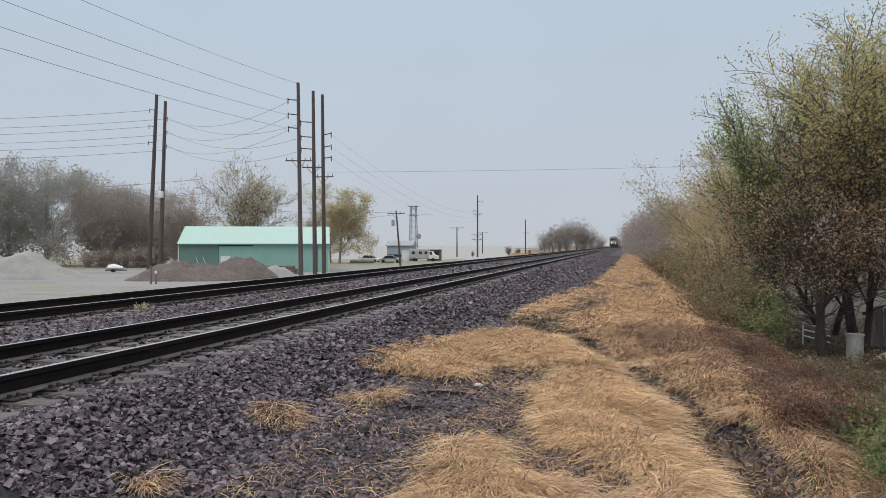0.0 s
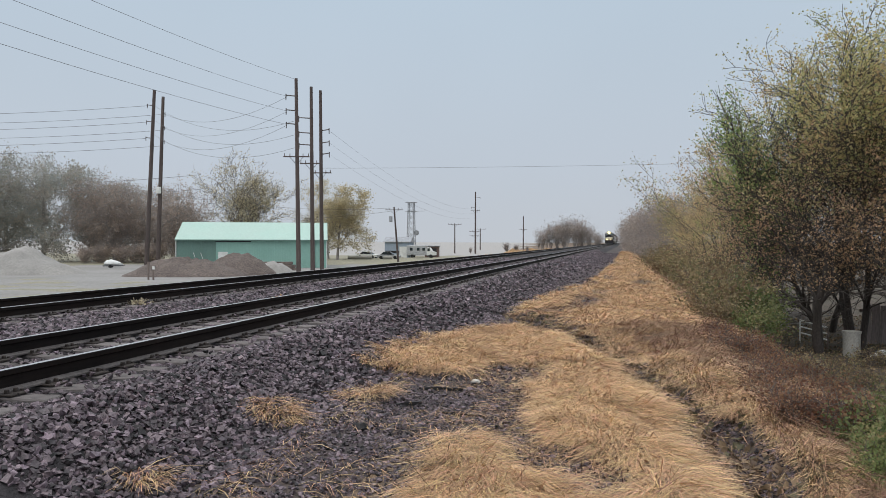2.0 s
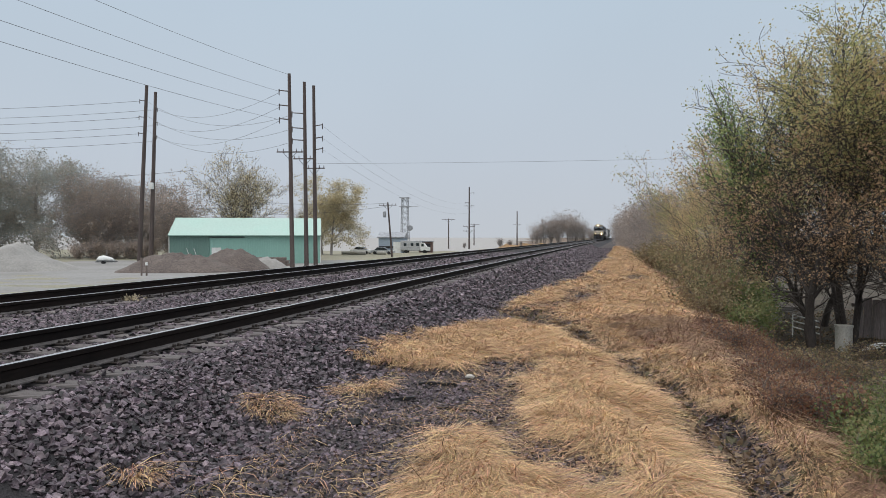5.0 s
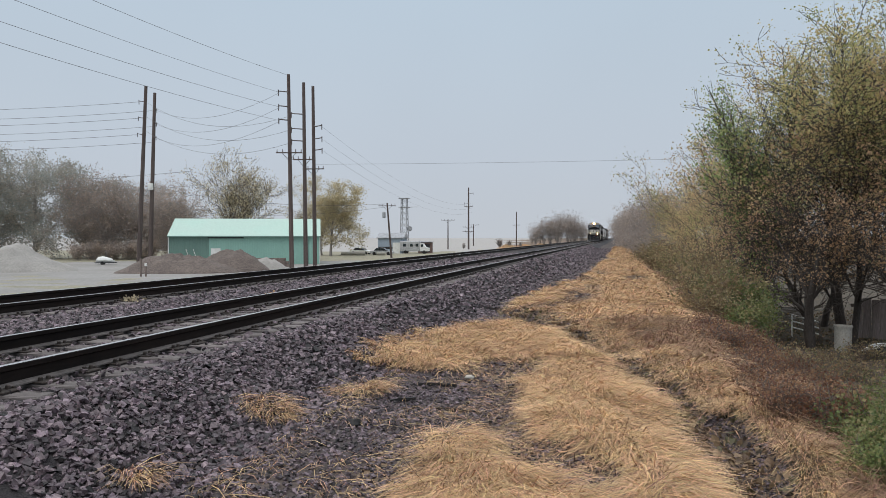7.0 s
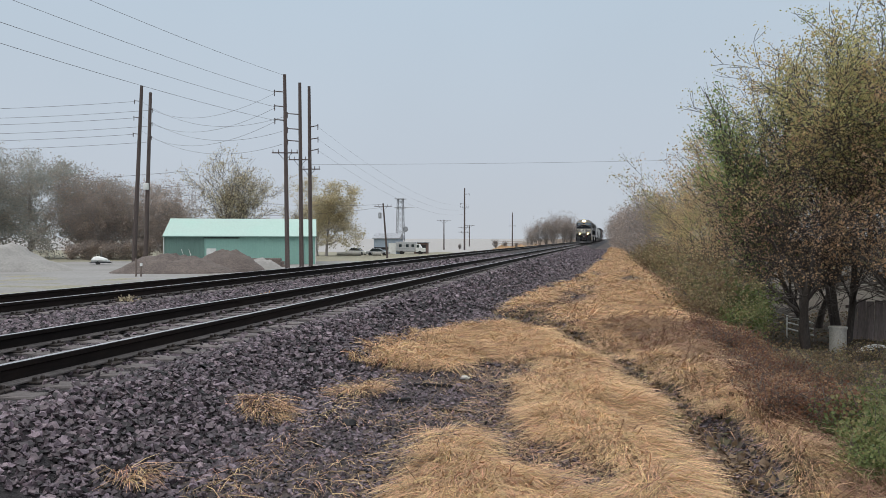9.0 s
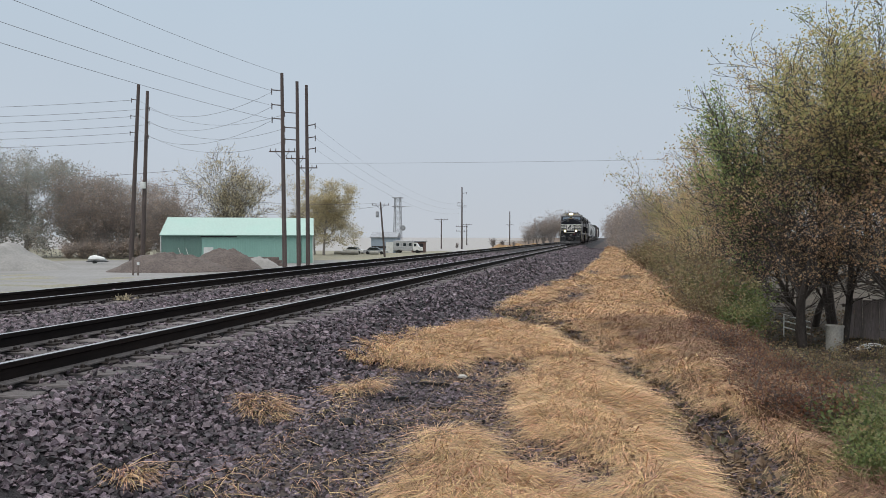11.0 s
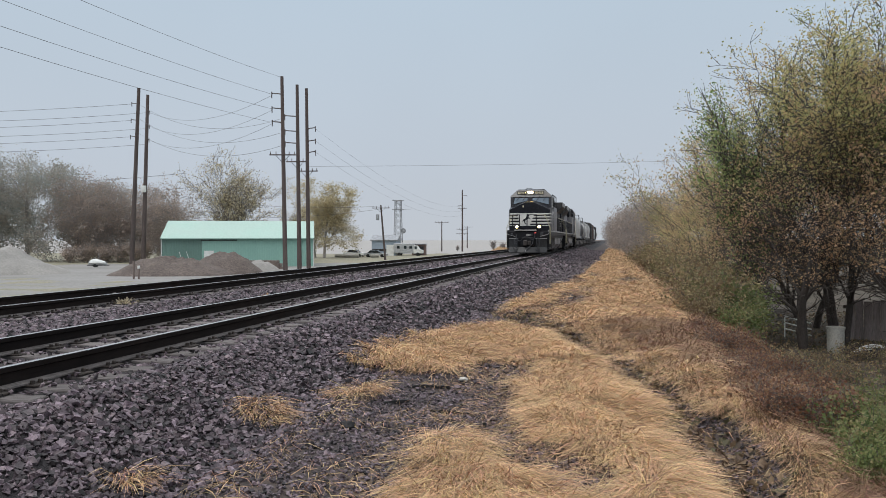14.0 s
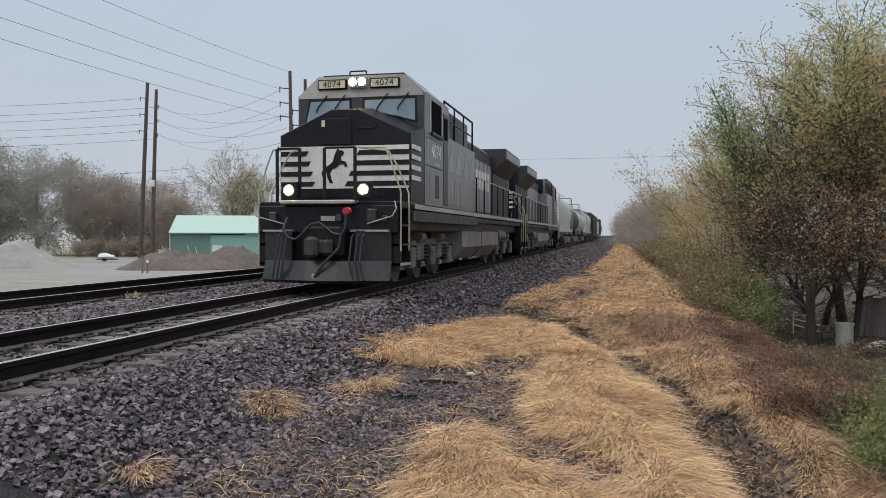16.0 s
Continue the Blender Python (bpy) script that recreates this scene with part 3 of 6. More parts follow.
# ---- train ----
BLACK = mat("dusty_black_paint", (0.010, 0.011, 0.015), 0.35, var=0.25, scale=0.8, fine=9, bump=0.04, tint=(0.016, 0.016, 0.020), spec=0.2)
# Dusty black paint, lightened further to hold the sky's sheen on the sides.
GRIMESHEEN = mat("grimed_black_with_sheen", (0.150, 0.150, 0.162), 0.38, var=0.25, scale=0.9, fine=10, bump=0.05, tint=(0.215, 0.213, 0.222), stretch=(1, 1, 0.35))
UNDER = mat("underframe_black", (0.013, 0.013, 0.016), 0.42, var=0.3, scale=1.5, fine=12, bump=0.1, tint=(0.014, 0.013, 0.014), spec=0.22)
# Near-black panels on the cab wall stand in for the shade inside.
OPENDARK = mat("cab_inside_shade", (0.006, 0.006, 0.007), 0.9, var=0.2, bump=0, spec=0.03)
# Lighter than UNDER: some of the plow's upward sheen is in the colour.
PLOW = mat("glossy_plow_black", (0.016, 0.017, 0.020), 0.34, var=0.3, scale=1.2, fine=8, bump=0.08, tint=(0.030, 0.030, 0.032), spec=0.4)
TRUCK = mat("brake_dust_truck", (0.165, 0.152, 0.146), 0.75, var=0.35, scale=2.0, fine=14, bump=0.2, tint=(0.085, 0.076, 0.072))
STRIPE = mat("stripe_white", (0.70, 0.69, 0.65), 0.5, var=0.08, scale=1.5, fine=18, bump=0.03, tint=(0.55, 0.54, 0.51))
SILL = mat("dull_sill_white", (0.40, 0.39, 0.37), 0.55, var=0.15, scale=1.2, fine=12, bump=0.03, tint=(0.28, 0.27, 0.26), stretch=(1, 0.4, 1))
SOOT = mat("sooty_matt_black", (0.030, 0.030, 0.033), 0.6, var=0.3, scale=1, fine=10, bump=0.05, tint=(0.055, 0.053, 0.052), spec=0.3)
TANK = mat("dusty_gray_tank", (0.235, 0.225, 0.225), 0.6, var=0.15, scale=1, fine=9, bump=0.05, tint=(0.17, 0.16, 0.155))
BAND = mat("pale_cab_band", (0.43, 0.415, 0.40), 0.5, var=0.12, scale=1.5, fine=12, bump=0.03, tint=(0.33, 0.315, 0.30))
SURROUND = mat("dark_gray_surround", (0.042, 0.043, 0.050), 0.5, var=0.2, bump=0.03)
VISOR = mat("gray_cab_front", (0.26, 0.255, 0.25), 0.5, var=0.15, scale=1.5, fine=12, bump=0.03, tint=(0.34, 0.335, 0.33))
CREAM = mat("number_board_cream", (0.62, 0.57, 0.42), 0.5, var=0.05, bump=0)
RAILING = mat("pale_handrail", (0.50, 0.465, 0.33), 0.5, var=0.15, scale=4, fine=20, bump=0)
RED = mat("red_fitting", (0.45, 0.03, 0.06), 0.5, var=0.1, bump=0)
COUPLER = mat("rusty_coupler", (0.045, 0.037, 0.034), 0.7, var=0.3, scale=5, fine=25, bump=0.2)
HOSE = mat("rubber_hose", (0.035, 0.036, 0.042), 0.5, var=0.2, bump=0)
NUMBERS = mat("white_lettering", (0.82, 0.82, 0.82), 0.4, var=0.08, scale=4, bump=0.0)
LAMP = glow("headlight_glow", (1.0, 0.62, 0.17), 150.0)
DITCH = glow("ditch_light_glow", (1.0, 0.60, 0.18), 60.0)
# The sky's reflection is put into the pane colour as pale blue.
WIND = mat("windshield_sky_tint", (0.24, 0.31, 0.38), 0.06, 0.0, var=0.1, scale=0.7, fine=2, bump=0, spec=1.0)
CARGRAY = mat("pale_gray_hopper", (0.50, 0.50, 0.49), 0.6, var=0.12, scale=0.6, fine=6, bump=0.05, tint=(0.38, 0.37, 0.35), stretch=(1, 1, 0.3))
CARBLACK = mat("black_tank_car", (0.035, 0.035, 0.038), 0.75, var=0.2, scale=0.5, fine=6, bump=0.05, tint=(0.065, 0.062, 0.06))
CARBROWN = mat("oxide_boxcar", (0.115, 0.075, 0.065), 0.7, var=0.2, scale=0.6, fine=6, bump=0.05, tint=(0.15, 0.11, 0.10))
TX = TRACKS[0]


def text_part(words, size, parent, m, material, label=""):
    c = bpy.data.curves.new("lettering", "FONT")
    c.body, c.size, c.extrude, c.align_x, c.align_y = words, size, 0.004, "CENTER", "CENTER"
    c.space_character = 1.12
    tmp = bpy.data.objects.new("lettering", c)
    me = bpy.data.meshes.new_from_object(tmp)
    bpy.data.objects.remove(tmp)
    me.materials.clear()
    me.materials.append(material)
    o = part("lettering", me, material, parent, label)
    o.matrix_local = m
    return o


FRONT = lambda x, y, z: pose(x, y, z, 90, 0, 0)          # faces the way of travel
RIGHT = lambda x, y, z: pose(x, y, z, 90, 0, 90)         # faces to the right


def wheel_mesh():
    s = Shape()
    for sg in (-1, 1):
        s.tube((sg * 0.70, 0, 0), (sg * 0.83, 0, 0), 0.53, 0.53, 24).tube((sg * 0.68, 0, 0), (sg * 0.70, 0, 0), 0.56, 0.56, 24)
        s.tube((sg * 0.83, 0, 0), (sg * 0.90, 0, 0), 0.16, 0.13, 10)
        for i in range(5):
            a = 2 * math.pi * i / 5
            s.tube((sg * 0.832, 0.30 * math.cos(a), 0.30 * math.sin(a)), (sg * 0.84, 0.30 * math.cos(a), 0.30 * math.sin(a)), 0.07, 0.07, 6)
    s.tube((-0.7, 0, 0), (0.7, 0, 0), 0.09, 0.09, 8)
    return s.mesh("wheelset", TRUCK, True)


WHEEL = wheel_mesh()


def loco_truck(p, yc):
    for sg in (-1, 1):
        s = Shape()
        x0, x1 = sorted((sg * 0.98, sg * 1.14))
        s.prism_x([(yc - 2.55, 0.62), (yc - 2.55, 0.86), (yc - 1.0, 0.98), (yc + 1.0, 0.98), (yc + 2.55, 0.86), (yc + 2.55, 0.62), (yc + 1.2, 0.48), (yc - 1.2, 0.48)], x0, x1)
        part("truck_frame", s, TRUCK, p, "dusty cast truck side frame")
        for k in (-2.0, 0.0, 2.0):
            b = Shape().box(sg * 1.18 - 0.10, sg * 1.18 + 0.10, yc + k - 0.20, yc + k + 0.20, 0.30, 0.80, 0.04)
            part("journal_box", b, TRUCK, p)
            for d in (-0.38, 0.38):
                sp = Shape()
                for i in range(5):
                    sp.tube((sg * 1.16, yc + k + d, 0.42 + i * 0.09), (sg * 1.16, yc + k + d, 0.47 + i * 0.09), 0.10, 0.10, 10)
                part("spring", sp, UNDER, p)
        for k in (-1.25, 0.8):
            part("brake_cylinder", Shape().tube((sg * 1.16, yc + k, 1.02), (sg * 1.16, yc + k + 0.45, 1.02), 0.13, 0.13, 10), TRUCK, p, smooth=True)
    part("truck_bolster", Shape().box(-0.95, 0.95, yc - 1.6, yc + 1.6, 0.75, 1.3, 0.04), UNDER, p)
    out = []
    for k in (-2.0, 0.0, 2.0):
        w = part("wheelset", WHEEL, None, p)
        w.matrix_local = pose(0, yc + k, 0.53)
        out.append(w)
    return out


def locomotive(lead):
    p = thing("locomotive", "black freight locomotive with white nose stripes and lit headlights" if lead else "second black freight locomotive running long hood first", "locomotive", TX, 16.3, 0, group="train")
    # underframe and decks
    part("underframe", Shape().box(-1.30, 1.30, -0.9, 19.7, 1.15, 1.62, 0.03), UNDER, p)
    part("deck", Shape().box(-1.53, 1.53, -0.95, 19.85, 1.62, 1.76, 0.02), UNDER, p)
    for sg in (-1, 1):
        part("side_sill", Shape().box(min(sg * 1.40, sg * 1.56), max(sg * 1.40, sg * 1.56), 0.0, 7.8, 1.36, 1.60, 0.01), SURROUND, p)
        part("rear_sill", Shape().box(min(sg * 1.38, sg * 1.50), max(sg * 1.38, sg * 1.50), 7.8, 19.4, 1.45, 1.60, 0.01), UNDER, p)
        part("sill_stripe", Shape().box(min(sg * 1.555, sg * 1.575), max(sg * 1.555, sg * 1.575), 0.1, 19.3, 1.63, 1.73), SILL, p, "dull white sill stripe")
    # nose
    def nose_ring(y, zs, zc, w):
        return [(-w, y, 1.76), (w, y, 1.76), (w, y, zs), (0.0 + 0.30, y, zc), (-0.30, y, zc), (-w, y, zs)]
    s = Shape().loft([nose_ring(0.03, 3.26, 3.80, 1.49), nose_ring(0.0, 3.24, 3.78, 1.46)][::-1] + [nose_ring(1.15, 3.50, 3.98, 1.52)])
    part("nose", s, BLACK, p, "black wide nose")
    f = part("nose_panel", Shape().box(-1.46, 1.46, -0.012, 0.0, 2.08, 3.00), STRIPE, p, "white front panel")
    for i in range(4):
        z = 2.13 + i * 0.222
        part("stripe", Shape().prism_y([(-1.46, z), (-0.72 - 0.05 * i, z), (-0.66 - 0.05 * i, z + 0.105), (-1.46, z + 0.105)], -0.022, -0.012), UNDER, f)
        part("stripe", Shape().prism_y([(0.02 + 0.09 * i, z), (1.46, z), (1.46, z + 0.105), (0.08 + 0.09 * i, z + 0.105)], -0.022, -0.012), UNDER, f)
    if lead:
        hs = [(-0.27, 2.20), (-0.20, 2.20), (-0.24, 2.30), (-0.27, 2.42), (-0.21, 2.50), (-0.13, 2.53), (-0.04, 2.60), (0.06, 2.60), (0.08, 2.54), (0.13, 2.56), (0.10, 2.66),
              (0.00, 2.68), (-0.02, 2.76), (0.06, 2.84), (0.03, 2.90), (-0.06, 2.91), (-0.08, 2.96), (-0.12, 2.90), (-0.17, 2.78), (-0.20, 2.66), (-0.30, 2.58), (-0.40, 2.54),
              (-0.46, 2.42), (-0.43, 2.30), (-0.40, 2.42), (-0.36, 2.48), (-0.34, 2.40), (-0.32, 2.30)]
        part("emblem", Shape().prism_y([(x - 0.05, z) for x, z in hs], -0.026, -0.012), BLACK, f, "dark rearing emblem shape")
    for sg in (-1, 1):  # stripes run round the corner
        for i in range(4):
            z = 2.25 + i * 0.222
            part("stripe", Shape().box(min(sg * 1.50, sg * 1.535), max(sg * 1.50, sg * 1.535), 0.05, 0.75, z, z + 0.10), STRIPE, p, "white nose stripe")
    part("nose_door", Shape().box(-0.56, 0.18, -0.035, -0.0, 3.03, 3.60, 0.01), BLACK, p)
    part("grab_iron", Shape().path([(0.30, 0.0, 3.38), (0.30, -0.07, 3.36), (0.66, -0.07, 3.36), (0.66, 0.0, 3.38)], 0.012), BLACK, p)
    part("nose_plate", Shape().box(-0.50, -0.42, -0.05, -0.03, 3.42, 3.56), CREAM, p)
    # cab
    def cab_ring(y, w, zs, wt, zt):
        return [(-w, y, 1.76), (w, y, 1.76), (w, y, zs), (wt, y, zt), (-wt, y, zt), (-w, y, zs)]
    s2 = Shape().loft([cab_ring(1.12, 1.525, 4.30, 1.03, 4.74), cab_ring(1.3, 1.535, 4.33, 1.02, 4.77), cab_ring(3.62, 1.535, 4.33, 1.02, 4.77)])
    part("cab", s2, GRIMESHEEN, p, "grimy black cab with sky sheen in its gray")
    part("visor_band", Shape().prism_y([(-1.50, 4.24), (1.50, 4.24), (1.48, 4.32), (1.02, 4.73), (-1.02, 4.73), (-1.48, 4.32)], 1.085, 1.12), BAND, p, "pale band above the windshields")
    part("cab_front", Shape().prism_y([(-1.50, 3.2), (1.50, 3.2), (1.50, 4.24), (-1.50, 4.24)], 1.098, 1.116), SURROUND, p, "dark gray windshield surround")
    part("roof_trim", Shape().box(-1.0, 1.0, 1.3, 3.5, 4.77, 4.81, 0.02), BLACK, p)
    for x0, x1, zl, zr in ((-1.36, -0.20, 3.64, 3.92), (0.06, 1.36, 3.92, 3.62)):
        fr = part("windshield", Shape().prism_y([(x0, zl), (x1, zr), (x1 - (0.02 if x1 > 1 else 0), 4.22), (x0 + (0.12 if x0 < -1 else 0), 4.22)], 1.085, 1.12), UNDER, p, "black rubber windshield frame")
        q = 0.055
        part("pane", Shape().prism_y([(x0 + q, zl + q), (x1 - q, zr + q), (x1 - q, 4.22 - q), (x0 + q + (0.11 if x0 < -1 else 0), 4.22 - q)], 1.073, 1.085), WIND, fr, "glass pane with the sky's reflection put in as bluish colour")
        for k in (0.3, 0.68):
            xa = x0 + (x1 - x0) * k
            part("wiper", Shape().path([(xa + 0.22, 1.06, 4.30), (xa, 1.04, 4.02), (xa - 0.05, 1.05, 3.92)], 0.014, 5), UNDER, fr)
        part("mirror_rail", Shape().path([(x0 + 0.2, 1.04, 3.72), (x0 + 0.5, 0.95, 3.82), (x0 + 0.95, 0.95, 3.74)], 0.016, 5), UNDER, fr)
    for x in (-0.66, 0.60):
        nb = part("number_board", Shape().box(x - 0.36, x + 0.36, 1.03, 1.085, 4.42, 4.66, 0.03), UNDER, p, "black framed number board")
        part("board_face", Shape().box(x - 0.32, x + 0.32, 1.018, 1.03, 4.455, 4.625), CREAM, nb, "cream number board face")
        if lead:
            text_part("4074", 0.20, nb, FRONT(x, 1.016, 4.54), UNDER, "black road number")
    hd = part("headlight_housing", Shape().box(-0.26, 0.20, 0.98, 1.085, 4.43, 4.70, 0.03), SILL, p, "pale headlight housing")
    for x in (-0.14, 0.08):
        part("headlight", Shape().tube((x, 0.98, 4.57), (x, 0.955, 4.57), 0.098, 0.092, 16), LAMP, hd, "lit round headlight")
        part("bezel", Shape().tube((x, 0.98, 4.57), (x, 0.968, 4.57), 0.112, 0.112, 16), UNDER, hd)
    part("horn", Shape().path([(-0.35, 1.4, 4.82), (-0.35, 1.4, 4.90), (0.05, 1.4, 4.90), (0.05, 1.4, 4.82)], 0.018), UNDER, p)
    part("antenna", Shape().box(0.75, 0.95, 1.5, 1.9, 4.76, 4.84, 0.02).box(-0.9, -0.75, 1.5, 1.8, 4.76, 4.82, 0.02), GRIMESHEEN, p)
    for sg in (-1, 1):
        a, b = sorted((sg * 1.525, sg * 1.55))
        w = part("side_window", Shape().box(a, b, 1.62, 2.75, 3.48, 4.22, 0.008), OPENDARK, p, "near-black panel for the shaded cab side window")
        for y in (1.58, 2.76):
            part("window_frame", Shape().box(a - 0.004, b + 0.006, y, y + 0.045, 3.45, 4.25), STRIPE, w, "pale window edge")
        part("armrest", Shape().box(min(sg * 1.55, sg * 1.60), max(sg * 1.55, sg * 1.60), 1.6, 2.8, 3.40, 3.47), UNDER, p)
        part("cab_door", Shape().box(a, b - 0.006, 2.98, 3.52, 1.80, 4.10, 0.006), BLACK, p, "black cab side door")
        part("door_window", Shape().box(a, b + 0.003, 3.06, 3.44, 3.45, 4.0, 0.006), OPENDARK, p)
        part("side_hatch", Shape().box(a, b - 0.008, 1.55, 2.1, 1.85, 2.62, 0.006), GRIMESHEEN, p)
        part("vent", Shape().box(a, b - 0.004, 2.15, 2.5, 1.95, 2.5, 0.006), UNDER, p)
        for z in (2.66, 3.30):
            part("seam", Shape().box(a, b - 0.015, 1.2, 2.95, z, z + 0.02), UNDER, p)
    if lead:
        text_part("4074", 0.46, p, RIGHT(1.54, 2.22, 3.04), NUMBERS, "white road number")
    part("side_bar", Shape().box(1.52, 1.541, 1.95, 2.65, 2.72, 2.80), SILL, p, "small pale lettering bar")
    # equipment cabinet behind the cab, hood, radiator
    part("equipment_cabinet", Shape().box(-1.46, 1.46, 3.62, 7.8, 1.76, 3.62, 0.02), GRIMESHEEN, p, "gray-black equipment cabinet")
    part("upper_cabinet", Shape().box(-1.22, 1.22, 3.62, 7.9, 3.62, 4.50, 0.06), BLACK, p)
    for y in (4.1, 4.9, 5.7):
        for sg in (-1, 1):
            a, b = sorted((sg * 1.22, sg * 1.235))
            part("louver", Shape().box(a, b, y, y + 0.6, 3.72, 4.35), UNDER, p)
            a, b = sorted((sg * 1.46, sg * 1.472))
            part("cabinet_door", Shape().box(a, b, y - 0.2, y + 0.55, 1.85, 2.55, 0.004), GRIMESHEEN, p)
    for sg in (-1, 1):  # pale slanting emblem panels on the cabinet
        a, b = sorted((sg * 1.46, sg * 1.470))
        for y in (3.9, 4.9, 5.9, 6.9):
            part("emblem_panel", Shape().prism_x([(y, 2.72), (y + 0.75, 2.72), (y + 0.45, 3.45)], a, b), VISOR, p, "worn pale slanting shape")
        part("roof_rail", Shape().path([(sg * 1.40, 3.7, 3.62), (sg * 1.40, 3.7, 4.52), (sg * 1.40, 7.7, 4.52), (sg * 1.40, 7.7, 3.62)], 0.03).path([(sg * 1.40, 3.7, 4.08), (sg * 1.40, 7.7, 4.08)], 0.022)
             .path([(sg * 1.40, 5.0, 3.62), (sg * 1.40, 5.0, 4.52)], 0.025).path([(sg * 1.40, 6.3, 3.62), (sg * 1.40, 6.3, 4.52)], 0.025), UNDER, p, "black safety railing on the cabinet")
    part("hood", Shape().prism_y([(-0.95, 1.76), (0.95, 1.76), (0.95, 4.1), (0.75, 4.28), (-0.75, 4.28), (-0.95, 4.1)], 7.9, 14.3), SOOT, p, "black engine hood")
    for y in np.arange(8.1, 14.0, 0.85):
        for sg in (-1, 1):
            a, b = sorted((sg * 0.95, sg * 0.968))
            d = part("hood_door", Shape().box(a, b, y, y + 0.78, 1.9, 3.7, 0.006), GRIMESHEEN, p)
            part("latch", Shape().box(a - 0.01, b + 0.012, y + 0.66, y + 0.71, 2.7, 2.85), SILL, d)
    for i, y in enumerate(np.arange(8.2, 13.6, 0.62)):  # worn wordmark along the hood: plain bars
        part("wordmark_bar", Shape().box(0.968, 0.976, y, y + 0.40, 2.70, 3.35), STRIPE, p, "worn pale lettering bar")
    part("exhaust_stack", Shape().box(-0.35, 0.35, 9.6, 10.4, 4.28, 4.5, 0.04), UNDER, p)
    rad = Shape().prism_y([(-1.0, 1.76), (1.0, 1.76), (1.0, 3.45), (1.50, 4.02), (1.50, 4.42), (-1.50, 4.42), (-1.50, 4.02), (-1.0, 3.45)], 14.3, 18.6)
    part("radiator", rad, SOOT, p, "black flared radiator wings")
    for sg in (-1, 1):
        a, b = sorted((sg * 1.50, sg * 1.515))
        for y in np.arange(14.5, 18.3, 0.62):
            part("radiator_screen", Shape().box(a, b, y, y + 0.54, 4.07, 4.37), VISOR, p, "gray radiator screen")
    part("rear_hood", Shape().box(-0.98, 0.98, 18.6, 19.15, 1.76, 4.3, 0.06), BLACK, p)
    for i in range(4):
        z = 2.35 + i * 0.23
        part("end_stripe", Shape().box(-0.92, 0.92, 19.15, 19.165, z, z + 0.11), STRIPE, p, "white stripe on the hood end")
    if not lead:
        text_part("37", 0.42, p, pose(-0.35, 19.165, 3.66, 90, 0, 180), STRIPE, "white road number")
    # fuel tank and trucks
    part("fuel_tank", Shape().prism_y([(-1.42, 1.18), (-1.42, 0.72), (-1.1, 0.36), (1.1, 0.36), (1.42, 0.72), (1.42, 1.18)], 6.0, 12.9), TANK, p, "dusty gray fuel tank")
    part("tank_band", Shape().prism_y([(-1.43, 1.19), (-1.43, 0.71), (-1.11, 0.35), (1.11, 0.35), (1.43, 0.71), (1.43, 1.19)], 9.2, 9.3), UNDER, p)
    for sg in (-1, 1):
        part("air_tank", Shape().tube((sg * 1.25, 13.3, 1.05), (sg * 1.25, 15.0, 1.05), 0.2, 0.2, 12), TRUCK, p, smooth=True)
    wheels = loco_truck(p, 3.1) + loco_truck(p, 15.7)
    # walkway railings
    for sg in (-1, 1):
        for y in np.arange(7.9, 19.6, 1.45):
            part("stanchion", Shape().tube((sg * 1.50, y, 1.70), (sg * 1.50, y, 2.85), 0.024, 0.024, 6), UNDER, p)
        part("handrail", Shape().path([(sg * 1.50, 7.9, 2.85), (sg * 1.50, 19.5, 2.85)], 0.024), RAILING, p, "pale handrail along the walkway")
    # ends: steps, plow, coupler, hoses
    for ye, d in ((-0.95, -1), (19.85, 1)):
        for sg in (-1, 1):
            st = part("step_well", Shape().box(min(sg * 1.22, sg * 1.53), max(sg * 1.22, sg * 1.53), min(ye, ye - d * 0.12), max(ye, ye - d * 0.12), 0.42, 1.70)
                      .box(min(sg * 1.22, sg * 1.53), max(sg * 1.22, sg * 1.53), min(ye - d * 0.75, ye - d * 0.85), max(ye - d * 0.75, ye - d * 0.85), 0.42, 1.70), UNDER, p)
            for z in (0.45, 0.85, 1.25):
                part("step", Shape().box(min(sg * 1.22, sg * 1.54), max(sg * 1.22, sg * 1.54), min(ye, ye - d * 0.8), max(ye, ye - d * 0.8), z, z + 0.05), SILL if z < 0.5 else UNDER, st)
            for k in (0.0, 0.62):
                part("grab_rail", Shape().path([(sg * 1.54, ye - d * k, 0.75), (sg * 1.54, ye - d * k, 1.95), (sg * (1.34 - k * 0.1), ye - d * k, 2.55), (sg * (1.22 - k * 0.2), ye - d * k, 2.84), (sg * 0.62, ye - d * 0.05, 2.86)], 0.019), RAILING, p, "cream bent grab rail")
        for x in (-1.12, -0.62, -0.08, 0.58):
            part("stanchion", Shape().box(x - 0.035, x + 0.035, min(ye, ye + d * 0.03), max(ye, ye + d * 0.03), 1.76, 2.86, 0.008), BLACK, p)
        for xa, xb in ((-1.12, -0.62), (-0.08, 0.58)):
            part("end_rail", Shape().path([(xa, ye, 2.86), (xb, ye, 2.86)], 0.024), BLACK, p)
        part("anticlimber", Shape().box(-0.95, 0.62, min(ye - d * 0.15, ye + d * 0.28), max(ye - d * 0.15, ye + d * 0.28), 1.70, 1.78, 0.02), SILL, p, "pale anticlimber ledge")
        part("end_sill", Shape().box(-1.50, 1.50, min(ye, ye + d * 0.10), max(ye, ye + d * 0.10), 1.10, 1.68, 0.03), UNDER, p)
        part("pilot_box", Shape().box(-0.45, 0.45, min(ye, ye + d * 0.35), max(ye, ye + d * 0.35), 0.62, 1.25, 0.05), UNDER, p)
        n = 9
        front, back = [], []
        for i in range(n):
            u = -1 + 2 * i / (n - 1)
